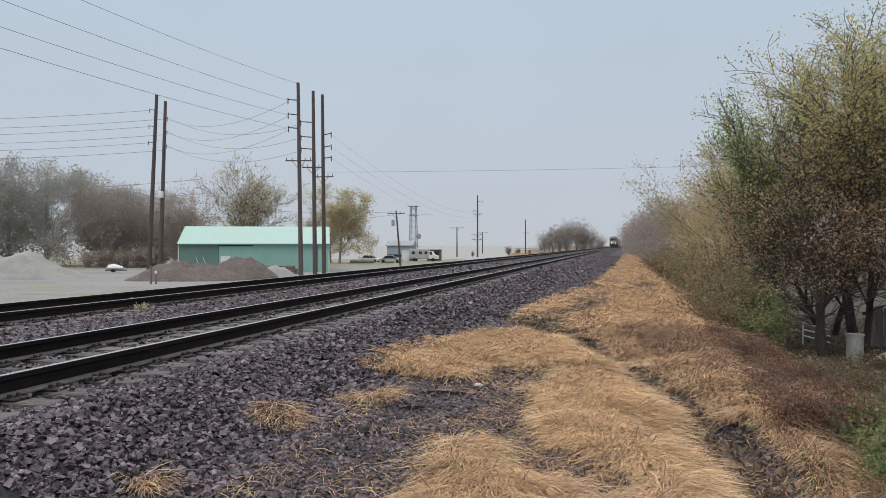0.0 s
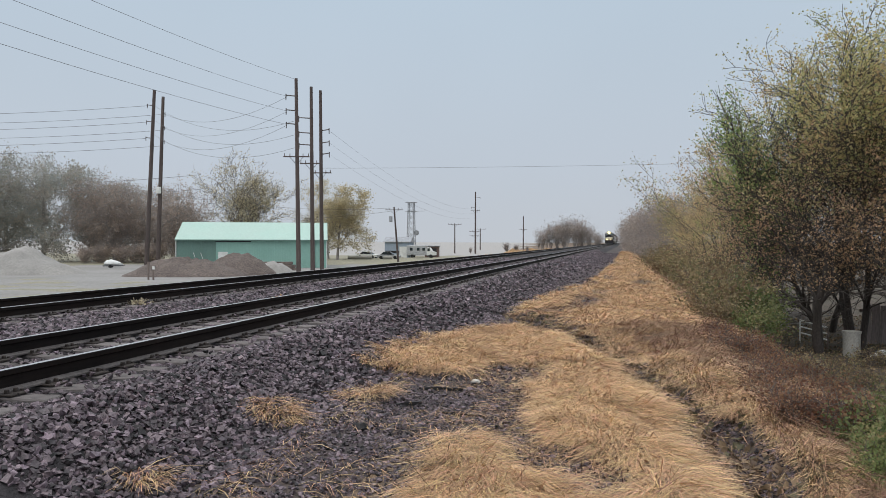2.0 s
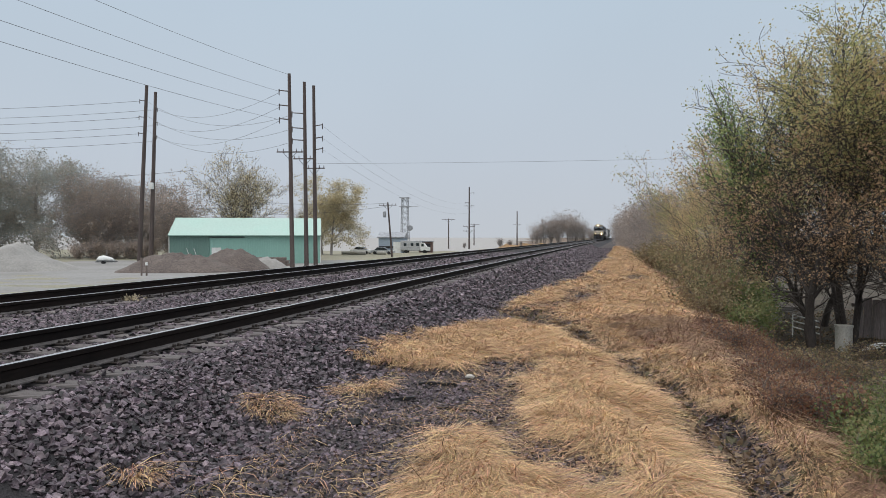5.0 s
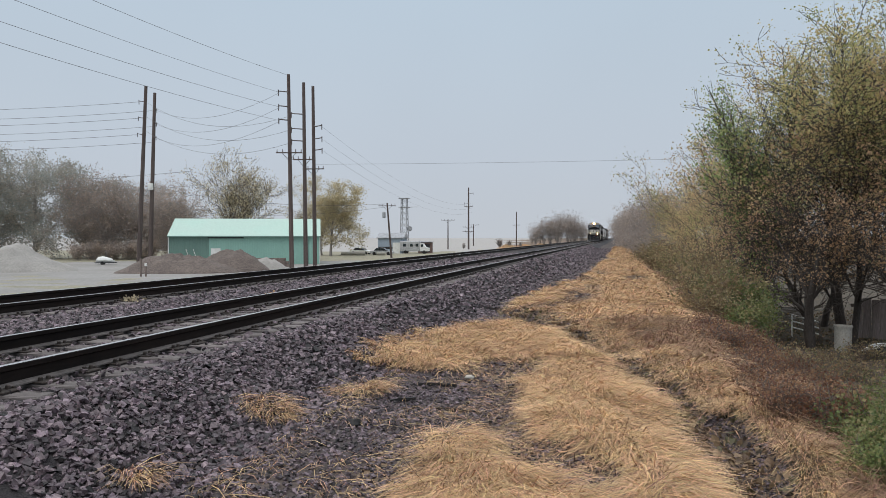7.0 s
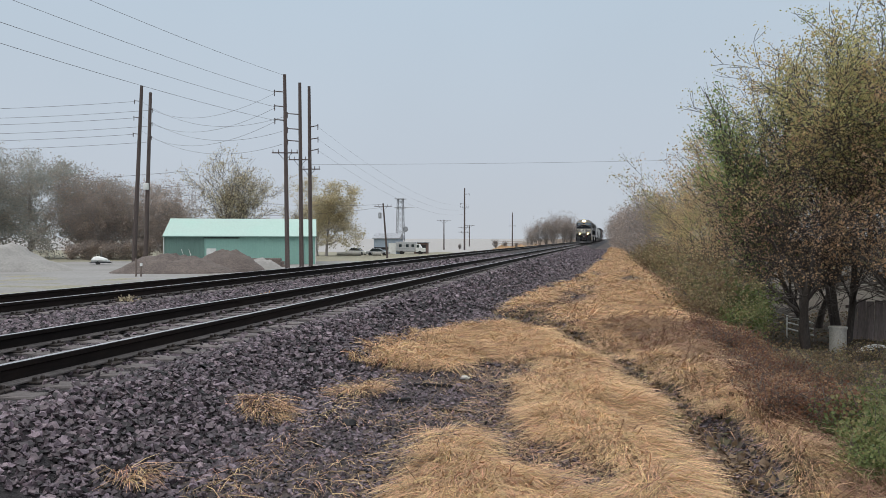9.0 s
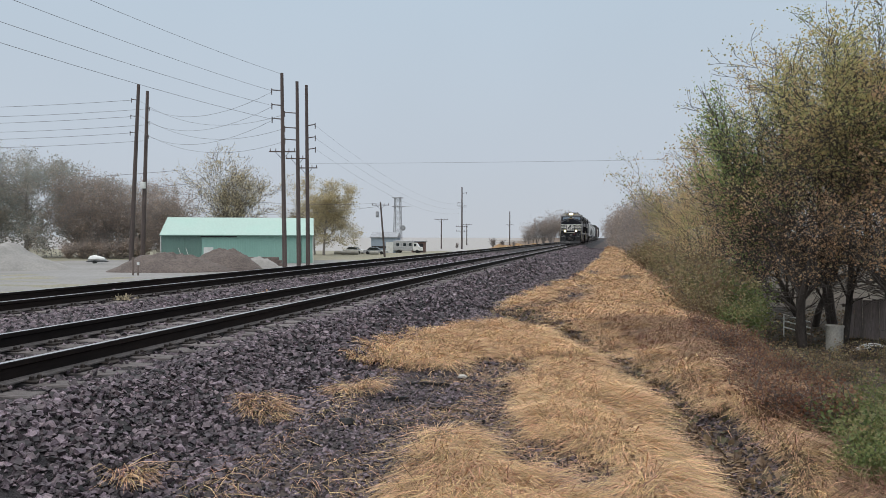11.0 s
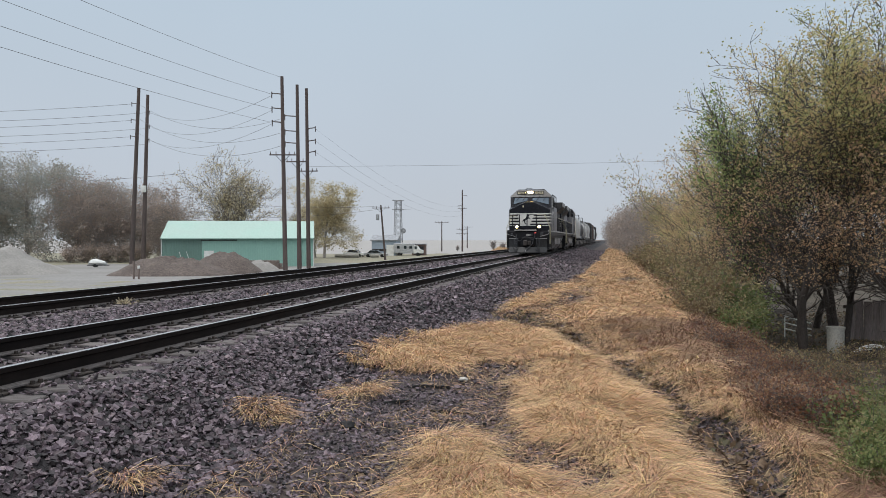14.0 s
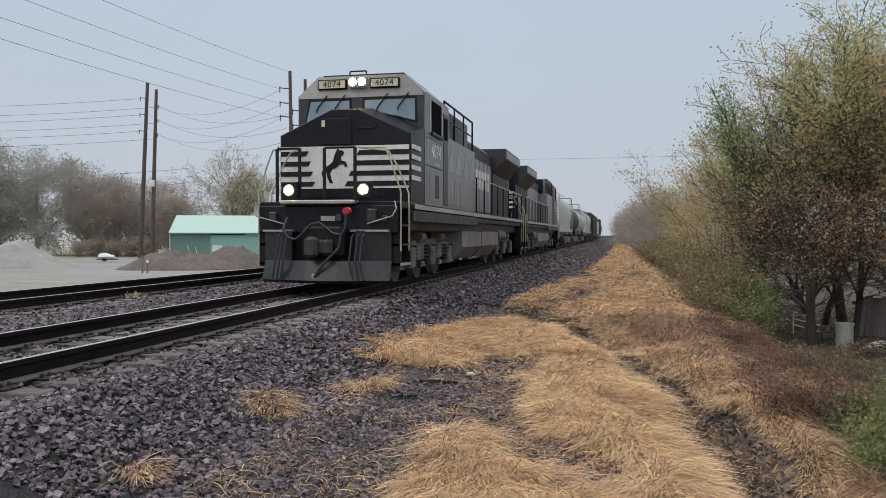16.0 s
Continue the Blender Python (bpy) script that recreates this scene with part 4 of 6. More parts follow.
            front.append((1.36 * u, ye + d * (0.42 - 0.30 * abs(u) ** 1.6)))
        for rows in ([((x, y + d * 0.02, 0.10), (x, y + d * 0.12, 0.16), (x, y - d * 0.04, 0.55), (x, y - d * 0.02, 1.16)) for x, y in front],):
            v = [q for c in rows for q in c] + [(q[0], q[1] - d * 0.06, q[2]) for c in rows for q in c]
            m = n * 4
            fc = []
            for i in range(n - 1):
                for j in range(3):
                    if j == 2 and 2 <= i <= 5:
                        continue
                    a = i * 4 + j
                    fc += [(a, a + 4, a + 5, a + 1), (m + a, m + a + 1, m + a + 5, m + a + 4)]
                fc.append((i * 4, m + i * 4, m + i * 4 + 4, i * 4 + 4))
            part("snow_plow", Shape().add(v, fc), PLOW, p, "black curved snow plow")
        part("plow_brace", Shape().box(-1.34, -0.70, min(ye, ye + d * 0.25), max(ye, ye + d * 0.25), 1.14, 1.18).box(0.55, 1.34, min(ye, ye + d * 0.25), max(ye, ye + d * 0.25), 1.14, 1.18), VISOR, p, "pale plow top ledge")
        part("plow_backing", Shape().box(-1.30, 1.30, min(ye - d * 0.02, ye + d * 0.04), max(ye - d * 0.02, ye + d * 0.04), 0.25, 1.15), UNDER, p)
        for x, w in ((-1.15, 0.16), (0.28, 0.12), (0.98, 0.2), (1.25, 0.1)):
            part("receptacle", Shape().box(x - w / 2, x + w / 2, min(ye + d * 0.08, ye + d * 0.2), max(ye + d * 0.08, ye + d * 0.2), 1.34, 1.34 + w * 1.3, 0.02), SURROUND, p)
        cp = part("coupler", Shape().box(-0.14, 0.14, min(ye, ye + d * 0.5), max(ye, ye + d * 0.5), 0.70, 0.98, 0.04).box(-0.30, -0.02, min(ye + d * 0.4, ye + d * 0.62), max(ye + d * 0.4, ye + d * 0.62), 0.62, 1.04, 0.06)
                  .box(0.04, 0.26, min(ye + d * 0.38, ye + d * 0.56), max(ye + d * 0.38, ye + d * 0.56), 0.66, 1.0, 0.06), COUPLER, p, "rusty knuckle coupler")
        hz = ye + d * 0.40
        for x in (-0.95, -0.86, -0.77, 0.62, 0.74, 0.84):
            part("brake_hose", Shape().path([(x, ye + d * 0.1, 1.15), (x + 0.02, hz, 1.02), (x - 0.02, hz + d * 0.06, 0.55), (x - 0.10 if x < 0 else x + 0.05, hz + d * 0.02, 0.18)], 0.02), HOSE, p, "hanging brake hose")
        part("jumper_cable", Shape().path([(-0.82, hz - d * 0.2, 1.42), (-0.82, hz, 1.18), (-0.72, hz, 1.02), (-0.55, hz, 0.98), (-0.4, hz, 1.1), (-0.22, hz, 1.28), (-0.05, hz, 1.32), (0.1, hz, 1.22), (0.25, hz, 1.10), (0.42, hz, 1.08), (0.50, hz, 1.2), (0.52, hz, 1.5)], 0.026), HOSE, p, "looping gray jumper cable")
        part("hose_end", Shape().path([(0.42, hz, 1.10), (0.36, hz, 0.8), (0.2, hz + d * 0.1, 0.62), (0.02, hz + d * 0.12, 0.42), (-0.12, hz + d * 0.1, 0.22)], 0.03), HOSE, p, "main air hose")
        part("glad_hand", Shape().box(-0.17, -0.08, min(hz, hz + d * 0.12), max(hz, hz + d * 0.12), 0.18, 0.30, 0.02), VISOR, p)
        part("cable_socket", Shape().tube((0.52, hz - d * 0.12, 1.55), (0.52, hz + d * 0.02, 1.55), 0.08, 0.07, 12), RED, p, "red cable socket")
        part("end_plate", Shape().box(-0.12, 0.18, min(ye + d * 0.1, ye + d * 0.12), max(ye + d * 0.1, ye + d * 0.12), 1.36, 1.46), SILL, p, "small pale plate")
        for sg in (-1, 1):
            bx = part("ditch_light_box", Shape().box(sg * 0.80 - 0.17, sg * 0.80 + 0.17, min(ye, ye + d * 0.16), max(ye, ye + d * 0.16), 1.80, 2.16, 0.02), UNDER, p)
            lit = lead and d < 0
            part("ditch_light", Shape().tube((sg * 0.80, ye + d * 0.15, 1.99), (sg * 0.80, ye + d * 0.18, 1.99), 0.10, 0.09, 16), DITCH if lit else GLASS, bx, "lit amber-white ditch light" if lit else "")
            part("bezel", Shape().tube((sg * 0.80, ye + d * 0.15, 1.99), (sg * 0.80, ye + d * 0.168, 1.99), 0.125, 0.125, 16), SILL, bx)
            part("uncoupling_lever", Shape().path([(sg * 1.45, ye + d * 0.12, 1.75), (sg * 1.52, ye + d * 0.25, 1.6), (sg * 1.45, ye + d * 0.3, 1.45), (sg * 0.9, ye + d * 0.2, 1.3)], 0.014), VISOR, p)
    part("kick_plate", Shape().box(-0.9, 0.9, -0.02, -0.0, 1.90, 1.98), BLACK, p)
    return p, wheels


def freight_truck(p, yc):
    for sg in (-1, 1):
        x0, x1 = sorted((sg * 0.95, sg * 1.08))
        part("truck_frame", Shape().prism_x([(yc - 1.25, 0.40), (yc - 1.1, 0.66), (yc - 0.5, 0.86), (yc + 0.5, 0.86), (yc + 1.1, 0.66), (yc + 1.25, 0.40), (yc + 0.9, 0.40), (yc + 0.35, 0.24), (yc - 0.35, 0.24), (yc - 0.9, 0.40)], x0, x1), TRUCK, p)
    for k in (-0.9, 0.9):
        w = part("wheelset", WHEEL, None, p)
        w.matrix_local = pose(0, yc + k, 0.47) @ Matrix.Diagonal((1, 0.88, 0.88, 1))


def car_base(name, label, length, group="train"):
    p = thing(name, label, "freight car", TX, 60, 0, group=group)
    part("sill", Shape().box(-0.35, 0.35, 0.2, length - 0.2, 0.85, 1.15, 0.02).box(-0.12, 0.12, -0.45, length + 0.45, 0.78, 1.0, 0.03), UNDER, p)
    freight_truck(p, 2.0)
    freight_truck(p, length - 2.0)
    for y in (0.15, length - 0.2):
        lad = Shape()
        for i in range(8):
            lad.tube((1.05, y, 1.2 + 0.36 * i), (1.5, y, 1.2 + 0.36 * i), 0.016, 0.016, 5)
        lad.tube((1.05, y, 1.1), (1.05, y, 4.0), 0.02, 0.02, 5).tube((1.5, y, 1.1), (1.5, y, 4.0), 0.02, 0.02, 5)
        part("ladder", lad, GALV, p)
    return p


def covered_hopper(length, label):
    p = car_base("covered_hopper", label, length)
    def ring(y, k):
        out = []
        for i in range(20):
            a = math.pi * i / 19
            out.append((1.55 * k * math.cos(a) if 0 < i < 19 else 1.45 * (1 if i == 0 else -1) * k, y, 2.35 + 2.05 * k * math.sin(a) ** 0.55))
        return [(1.40 * k, y, 1.45)] + out + [(-1.40 * k, y, 1.45)]
    part("body", Shape().loft([ring(0.9, 0.97), ring(1.0, 1.0), ring(length - 1.0, 1.0), ring(length - 0.9, 0.97)]), CARGRAY, p, "pale gray rounded hopper body", smooth=True)
    for y in np.linspace(2.8, length - 2.8, 4):
        part("discharge_hopper", Shape().loft([[(-1.2, y - 1.5, 1.45), (1.2, y - 1.5, 1.45), (1.2, y + 1.5, 1.45), (-1.2, y + 1.5, 1.45)], [(-0.35, y - 0.4, 0.45), (0.35, y - 0.4, 0.45), (0.35, y + 0.4, 0.45), (-0.35, y + 0.4, 0.45)]]), CARGRAY, p)
    part("side_sill", Shape().box(1.40, 1.52, 0.3, length - 0.3, 1.30, 1.50).box(-1.52, -1.40, 0.3, length - 0.3, 1.30, 1.50), CARGRAY, p)
    part("roof_walk", Shape().box(-0.45, 0.45, 0.5, length - 0.5, 4.47, 4.53).path([(1.0, 0.3, 4.4), (1.0, length - 0.3, 4.4)], 0.03), GALV, p)
    return p


def tank_car(length, label, paint):
    p = car_base("tank_car", label, length)
    rings = []
    for y, r in ((0.75, 0.35), (0.95, 1.0), (1.25, 1.35), (1.6, 1.45), (length - 1.6, 1.45), (length - 1.25, 1.35), (length - 0.95, 1.0), (length - 0.75, 0.35)):
        rings.append([(r * math.cos(2 * math.pi * i / 28), y, 2.55 + r * math.sin(2 * math.pi * i / 28)) for i in range(28)])
    part("tank", Shape().loft(rings), paint, p, "cylindrical tank shell", smooth=True)
    part("dome", Shape().tube((0, length / 2, 3.95), (0, length / 2, 4.3), 0.45, 0.45, 14), paint, p, smooth=True)
    part("platform_rail", Shape().path([(-0.9, length / 2 - 1.2, 4.0), (-0.9, length / 2 - 1.2, 4.8), (0.9, length / 2 - 1.2, 4.8), (0.9, length / 2 - 1.2, 4.0)], 0.03)
         .path([(0.9, length / 2 - 1.2, 4.8), (0.9, length / 2 + 1.2, 4.8), (0.9, length / 2 + 1.2, 4.0)], 0.03), UNDER, p, "black platform railing")
    for y in (1.6, length - 2.4):
        part("saddle", Shape().box(-1.1, 1.1, y, y + 0.8, 1.0, 1.6, 0.03), UNDER, p)
    return p


def boxcar(length, label, paint):
    p = car_base("boxcar", label, length)
    part("body", Shape().prism_y([(-1.5, 1.1), (1.5, 1.1), (1.5, 4.5), (0.0, 4.75), (-1.5, 4.5)], 0.2, length - 0.2), paint, p)
    for y in np.arange(0.6, length - 0.5, 1.1):
        for sg in (-1, 1):
            a, b = sorted((sg * 1.5, sg * 1.56))
            part("side_post", Shape().box(a, b, y, y + 0.10, 1.15, 4.45), paint, p)
    for sg in (-1, 1):
        a, b = sorted((sg * 1.5, sg * 1.60))
        part("sliding_door", Shape().box(a, b, length / 2 - 1.5, length / 2 + 1.5, 1.2, 4.35, 0.02), paint, p)
    return p


loco_lead, wheels_lead = locomotive(True)
loco_second, wheels_second = locomotive(False)
# things of the train with the distance of their front behind the leading nose; the second engine runs backwards
CONSIST = [(loco_lead, 0.0, 0), (loco_second, 40.55, 180)]
gap = 42.6
for car, length in ((covered_hopper(15.6, "pale gray covered hopper car with rounded sides"), 15.6), (tank_car(15.0, "black tank car with a railed platform", CARBLACK), 15.0),
                    (tank_car(16.0, "pale gray tank car with stained sides", CARGRAY), 16.0), (covered_hopper(16.0, "pale gray covered hopper car in a long train"), 16.0),
                    (boxcar(16.5, "dark boxcar with ribbed sides", CARBLACK), 16.5), (boxcar(16.5, "oxide brown boxcar with ribbed sides", CARBROWN), 16.5),
                    (covered_hopper(16.0, "pale gray covered hopper car in a long train"), 16.0), (boxcar(16.5, "dark boxcar with ribbed sides", CARBLACK), 16.5),
                    (tank_car(16.0, "black tank car with a railed platform", CARBLACK), 16.0)):
    CONSIST.append((car, gap, 0))
    gap += length + 1.0
SPEED, NOSE_END = 20.7, 16.3

# ---- trees and scrub ----
def tubes_mesh(name, segs, material, thick=0.03):
    """Tapered tubes for many limbs and twigs at once: six sides for the thick ones, three for the rest; segs: rows of p0, p1, r0, r1."""
    every = np.array([[*s[0], *s[1], s[2], s[3]] for s in segs])
    verts, faces, start = [], [], 0
    for a, n in ((every[every[:, 6] > thick], 6), (every[every[:, 6] <= thick], 3)):
        if not len(a):
            continue
        p0, p1, r0, r1 = a[:, :3], a[:, 3:6], a[:, 6:7], a[:, 7:8]
        d = p1 - p0
        d /= np.linalg.norm(d, axis=1, keepdims=True) + 1e-9
        ref = np.where(np.abs(d[:, 2:3]) > 0.9, np.array([[1.0, 0, 0]]), np.array([[0, 0, 1.0]]))
        u = np.cross(d, ref)
        u /= np.linalg.norm(u, axis=1, keepdims=True)
        w = np.cross(d, u)
        rings = [p + r * (math.cos(2 * math.pi * i / n) * u + math.sin(2 * math.pi * i / n) * w) for p, r in ((p0, r0), (p1, r1)) for i in range(n)]
        verts.append(np.stack(rings, 1).reshape(-1, 3))
        base = start + np.arange(len(a))[:, None] * 2 * n
        faces.append(np.stack([np.concatenate([base + i, base + (i + 1) % n, base + n + (i + 1) % n, base + n + i], 1) for i in range(n)], 1).reshape(-1, 4))
        start += len(verts[-1])
    return array_mesh(name, np.concatenate(verts), np.concatenate(faces), material, True)


def leaves_mesh(name, pts, size, material, seed, flat=0.0):
    """One folded diamond per leaf."""
    r = np.random.default_rng(seed)
    n = len(pts)
    d = r.normal(size=(n, 3))
    d[:, 2] = d[:, 2] * 0.7 - flat
    d /= np.linalg.norm(d, axis=1, keepdims=True)
    e = np.cross(d, r.normal(size=(n, 3)))
    e /= np.linalg.norm(e, axis=1, keepdims=True)
    s = size * r.uniform(0.55, 1.35, (n, 1))
    k = 0.42
    nrm = np.cross(d, e)
    v = np.stack([pts, pts + s * (0.5 * d + k * e + 0.12 * nrm), pts + s * d, pts + s * (0.5 * d - k * e + 0.12 * nrm)], 1).reshape(-1, 3)
    f = (np.arange(n)[:, None] * 4 + np.array([[0, 1, 2, 3]]))
    return array_mesh(name, v, f, material)


def grow(seed, height, stems, spread, levels, first, kids, up, trunk_r, wild=0.35, start=0.25, dense=False):
    """Limbs of a tree: returns twig segments and the tips' places."""
    r = random.Random(seed)
    segs, tips = [], []

    def limb(p, d, length, rad, level):
        n = (4, 3, 3, 2, 2)[level] if dense else (4, 3, 2, 2, 2)[level]
        more = 1 if level >= 3 else kids
        q = p
        for i in range(n):
            d = (d + Vector((r.gauss(0, 1), r.gauss(0, 1), r.gauss(0, 0.6))) * wild * (0.25 if level == 0 else 0.5) + Vector((0, 0, up * (0.12 if level else 0.25)))).normalized()
            e = q + d * (length / n)
            ra, rb = rad * (1 - 0.55 * i / n), rad * (1 - 0.55 * (i + 1) / n)
            segs.append((tuple(q), tuple(e), ra, rb))
            if level >= levels - 1:
                tips.append(tuple(e))
            if level < levels and (level > 0 or i / n >= start):
                for _ in range(more if i < n - 1 else more + 1):
                    side = Vector((r.gauss(0, 1), r.gauss(0, 1), r.gauss(0, 0.5)))
                    side = (side - d * side.dot(d)).normalized()
                    nd = (d * r.uniform(0.45, 0.9) + side * r.uniform(0.5, 1.0) * spread).normalized()
                    limb(e if i == n - 1 else q.lerp(e, r.random()), nd, length * r.uniform(0.42, 0.68), rb * r.uniform(0.4, 0.62), level + 1)
            q = e
    for s in range(stems):
        a = 2 * math.pi * s / max(1, stems) + r.random()
        lean = 0.0 if stems == 1 else r.uniform(0.1, 0.32)
        d = Vector((math.cos(a) * lean, math.sin(a) * lean, 1)).normalized()
        limb(Vector((0.15 * math.cos(a), 0.15 * math.sin(a), -0.3)) if stems > 1 else Vector((0, 0, -0.3)), d, height * first * r.uniform(0.85, 1.1), trunk_r, 0)
    return segs, np.array(tips)


def plant(name, label, category, seed, height, leaves, leaf_size, leaf_material, bark, stems=1, spread=1.0, levels=3, first=0.6, kids=2, up=0.5,
          trunk_r=0.16, cluster=0.28, group="", part_name="crown", wild=0.35, start=0.25, low=0.0, twig=0.005, outer=0.6, dense=False):
    segs, tips = grow(seed, height, stems, spread, levels, first, kids, up, trunk_r, wild, start, dense)
    top = max(s[1][2] for s in segs)
    k = height / top
    segs = [(tuple(c * k for c in a), tuple(c * k for c in b), max(twig, ra), max(twig * 0.8, rb)) for a, b, ra, rb in segs]
    tips = tips * k
    if twig > 0.01 and height > 6:  # far trees keep part of their finest twigs
        keep = random.Random(seed + 5)
        segs = [q for q in segs if q[2] > twig * 1.01 or keep.random() < 0.55]
    t = thing(name, label, category, group=group)
    part("trunk", tubes_mesh("trunk", segs, bark, max(0.03, twig * 2.5)), None, t)
    if leaves:
        r = np.random.default_rng(seed)
        tips = tips[tips[:, 2] > low * height]
        weight = np.exp(r.normal(size=len(tips)) * 0.65) * (0.15 + tips[:, 2] / height) ** outer
        pick = tips[r.choice(len(tips), leaves, p=weight / weight.sum())] + r.normal(size=(leaves, 3)) * cluster * np.array([1, 1, 0.8])
        pick[:, 2] = np.maximum(pick[:, 2], 0.03)
        part(part_name, leaves_mesh(part_name, pick, leaf_size, leaf_material, seed + 1, 0.3), None, t)
    return t


def scatter(proto, places):
    """Sets the first one at the first place and copies of it at the rest: x, y, z, size, turn."""
    for i, (x, y, z, k, rz) in enumerate(places):
        m = pose(x, y, z, 0, 0, rz)
        if i == 0:
            continue
        o = copy_thing(proto, m)
        o.scale = (k, k, k)
    x, y, z, k, rz = places[0]
    proto.matrix_world = pose(x, y, z, 0, 0, rz)
    proto.scale = (k, k, k)


GREENY = leaf_mat("yellow_green_leaves", ((0.200, 0.240, 0.100), (0.330, 0.350, 0.150), (0.460, 0.430, 0.195), (0.580, 0.490, 0.230), (0.560, 0.410, 0.215), (0.420, 0.300, 0.180)), 0.12, 0.6)
RUSTY = leaf_mat("rust_brown_leaves", ((0.400, 0.370, 0.210), (0.500, 0.350, 0.220), (0.620, 0.400, 0.240), (0.680, 0.470, 0.280), (0.560, 0.480, 0.270)), 0.15, 0.6)
AMBER = leaf_mat("amber_green_leaves", ((0.320, 0.350, 0.150), (0.430, 0.430, 0.190), (0.600, 0.500, 0.260), (0.650, 0.470, 0.260), (0.580, 0.400, 0.240), (0.460, 0.340, 0.230)), 0.2, 0.6)
VINE = leaf_mat("dark_green_vine_leaves", ((0.150, 0.220, 0.080), (0.210, 0.290, 0.105), (0.290, 0.370, 0.140), (0.400, 0.430, 0.180)), 0.1, 0.55, 1.2)
# The next three leaf colours are lightened and grayed in place of mist.
OLIVE = leaf_mat("hazed_olive_leaves", ((0.330, 0.350, 0.330), (0.370, 0.380, 0.345), (0.420, 0.390, 0.335), (0.450, 0.390, 0.325)), 0.1, 0.5, 0.3)
GOLD = leaf_mat("hazed_gold_leaves", ((0.560, 0.465, 0.290), (0.470, 0.410, 0.265), (0.520, 0.455, 0.310), (0.410, 0.385, 0.260)), 0.1)
BROWN = leaf_mat("hazed_brown_leaves", ((0.380, 0.335, 0.310), (0.400, 0.335, 0.295), (0.450, 0.365, 0.305), (0.500, 0.390, 0.310)), 0.1, 0.5, 0.35)
BUSH = leaf_mat("bramble_leaves", ((0.120, 0.160, 0.060), (0.170, 0.215, 0.078), (0.230, 0.250, 0.100), (0.310, 0.270, 0.130), (0.350, 0.250, 0.130)), 0.2, 0.5, 1.5)
RUSSET = leaf_mat("russet_weeds", ((0.260, 0.125, 0.072), (0.190, 0.095, 0.062), (0.320, 0.185, 0.105), (0.130, 0.085, 0.058)), 0.2)

YARD = -2.0
# Dark bark, deepened in colour for the shade under the crowns.
TWIG = mat("shade_darkened_bark", (0.060, 0.049, 0.043), 0.85, var=0.35, scale=2, fine=18, bump=0.5, tint=(0.100, 0.084, 0.075), stretch=(2, 2, 0.5))
scatter(plant("tree", "tall scrub tree with sparse yellow-green autumn leaves", "tree", 11, 10.9, 26000, 0.070, GREENY, TWIG, 3, 0.72, 4, 0.5, 2, 0.75, 0.12, 0.17, "right of way trees", low=0.36, twig=0.0085, outer=2.0, dense=True),
        [(6.7, 25.6, YARD, 0.98, 335), (9.2, 28.2, YARD, 1.08, 140), (8.3, 24.6, YARD, 0.97, 215)])
scatter(plant("tree", "dark twiggy tree with rust-brown leaves beside a yard", "tree", 23, 7.2, 10500, 0.066, RUSTY, TWIG, 2, 1.1, 4, 0.5, 2, 0.25, 0.17, 0.14, "right of way trees", wild=0.5, low=0.30, twig=0.0095, outer=0.8),
        [(5.3, 23.6, YARD, 0.86, 40), (7.9, 22.2, YARD, 1.0, 0), (6.9, 30.0, YARD, 0.8, 110)])
scatter(plant("vine_tree", "slim tree wrapped in dark green climbing vine", "tree", 27, 8.5, 15000, 0.080, VINE, TWIG, 2, 0.32, 4, 0.66, 2, 1.0, 0.10, 0.20, "right of way trees", wild=0.25, start=0.1, low=0.08, twig=0.0085, outer=0.4, dense=True),
        [(4.5, 27.6, -1.95, 1.0, 20)])
rw = [(4.3, 32.0, YARD + 0.2, 0.90, 0), (4.1, 36.5, YARD + 0.2, 0.92, 60), (4.7, 42.0, YARD + 0.2, 0.84, 90), (4.7, 51.0, YARD + 0.2, 0.76, 170), (5.6, 57.0, YARD, 1.1, 210)]
rr = random.Random(4)
far_row = []
for i in range(16):
    y = 61 + i * 7.2 + rr.uniform(-2, 2)
    far_row.append((3.9 - 0.027 * (y - 60) + rr.uniform(-0.5, 0.5), y, YARD + 0.4, rr.uniform(0.80, 1.0), rr.uniform(0, 360)))
    if i % 2 == 0 and i > 4:
        far_row.append((7.5 - 0.028 * (y - 60), y + 3, YARD, rr.uniform(1.0, 1.3), rr.uniform(0, 360)))
rw += [(12.0, 37.0, YARD, 1.1, 75)]
scatter(plant("scrub_tree", "brown scrub tree far along the track, grayed in colour for mist", "tree", 38, 7.2, 2900, 0.15, BROWN, BARKHAZED, 3, 0.6, 3, 0.55, 2, 0.7, 0.06, 0.28, "right of way trees", twig=0.009), far_row)
scatter(plant("scrub_tree", "slender scrub tree with amber and green leaves along the track", "tree", 31, 7.8, 8500, 0.085, AMBER, BARK, 5, 0.55, 4, 0.5, 1, 0.75, 0.07, 0.24, "right of way trees", low=0.1, twig=0.0085, outer=0.5), rw)
scatter(plant("shrub", "leafy green bramble shrub on the embankment", "shrub", 41, 1.7, 4200, 0.075, BUSH, BARK, 7, 0.9, 2, 0.7, 2, 0.2, 0.018, 0.16, "shrubs", "foliage"),
        [(2.95, 20.6, -1.42, 1.0, 0), (2.85, 18.8, -1.38, 0.7, 70), (3.25, 23.5, -1.55, 1.1, 140), (2.50, 8.8, ground_z(2.50, 8.8) - 0.05, 0.50, 60),
         (2.26, 7.8, ground_z(2.26, 7.8) - 0.05, 0.46, 180), (2.75, 9.8, ground_z(2.75, 9.8) - 0.05, 0.40, 270),
         (2.14, 7.1, ground_z(2.14, 7.1) - 0.05, 0.42, 20), (1.98, 6.5, ground_z(1.98, 6.5) - 0.05, 0.32, 110)])
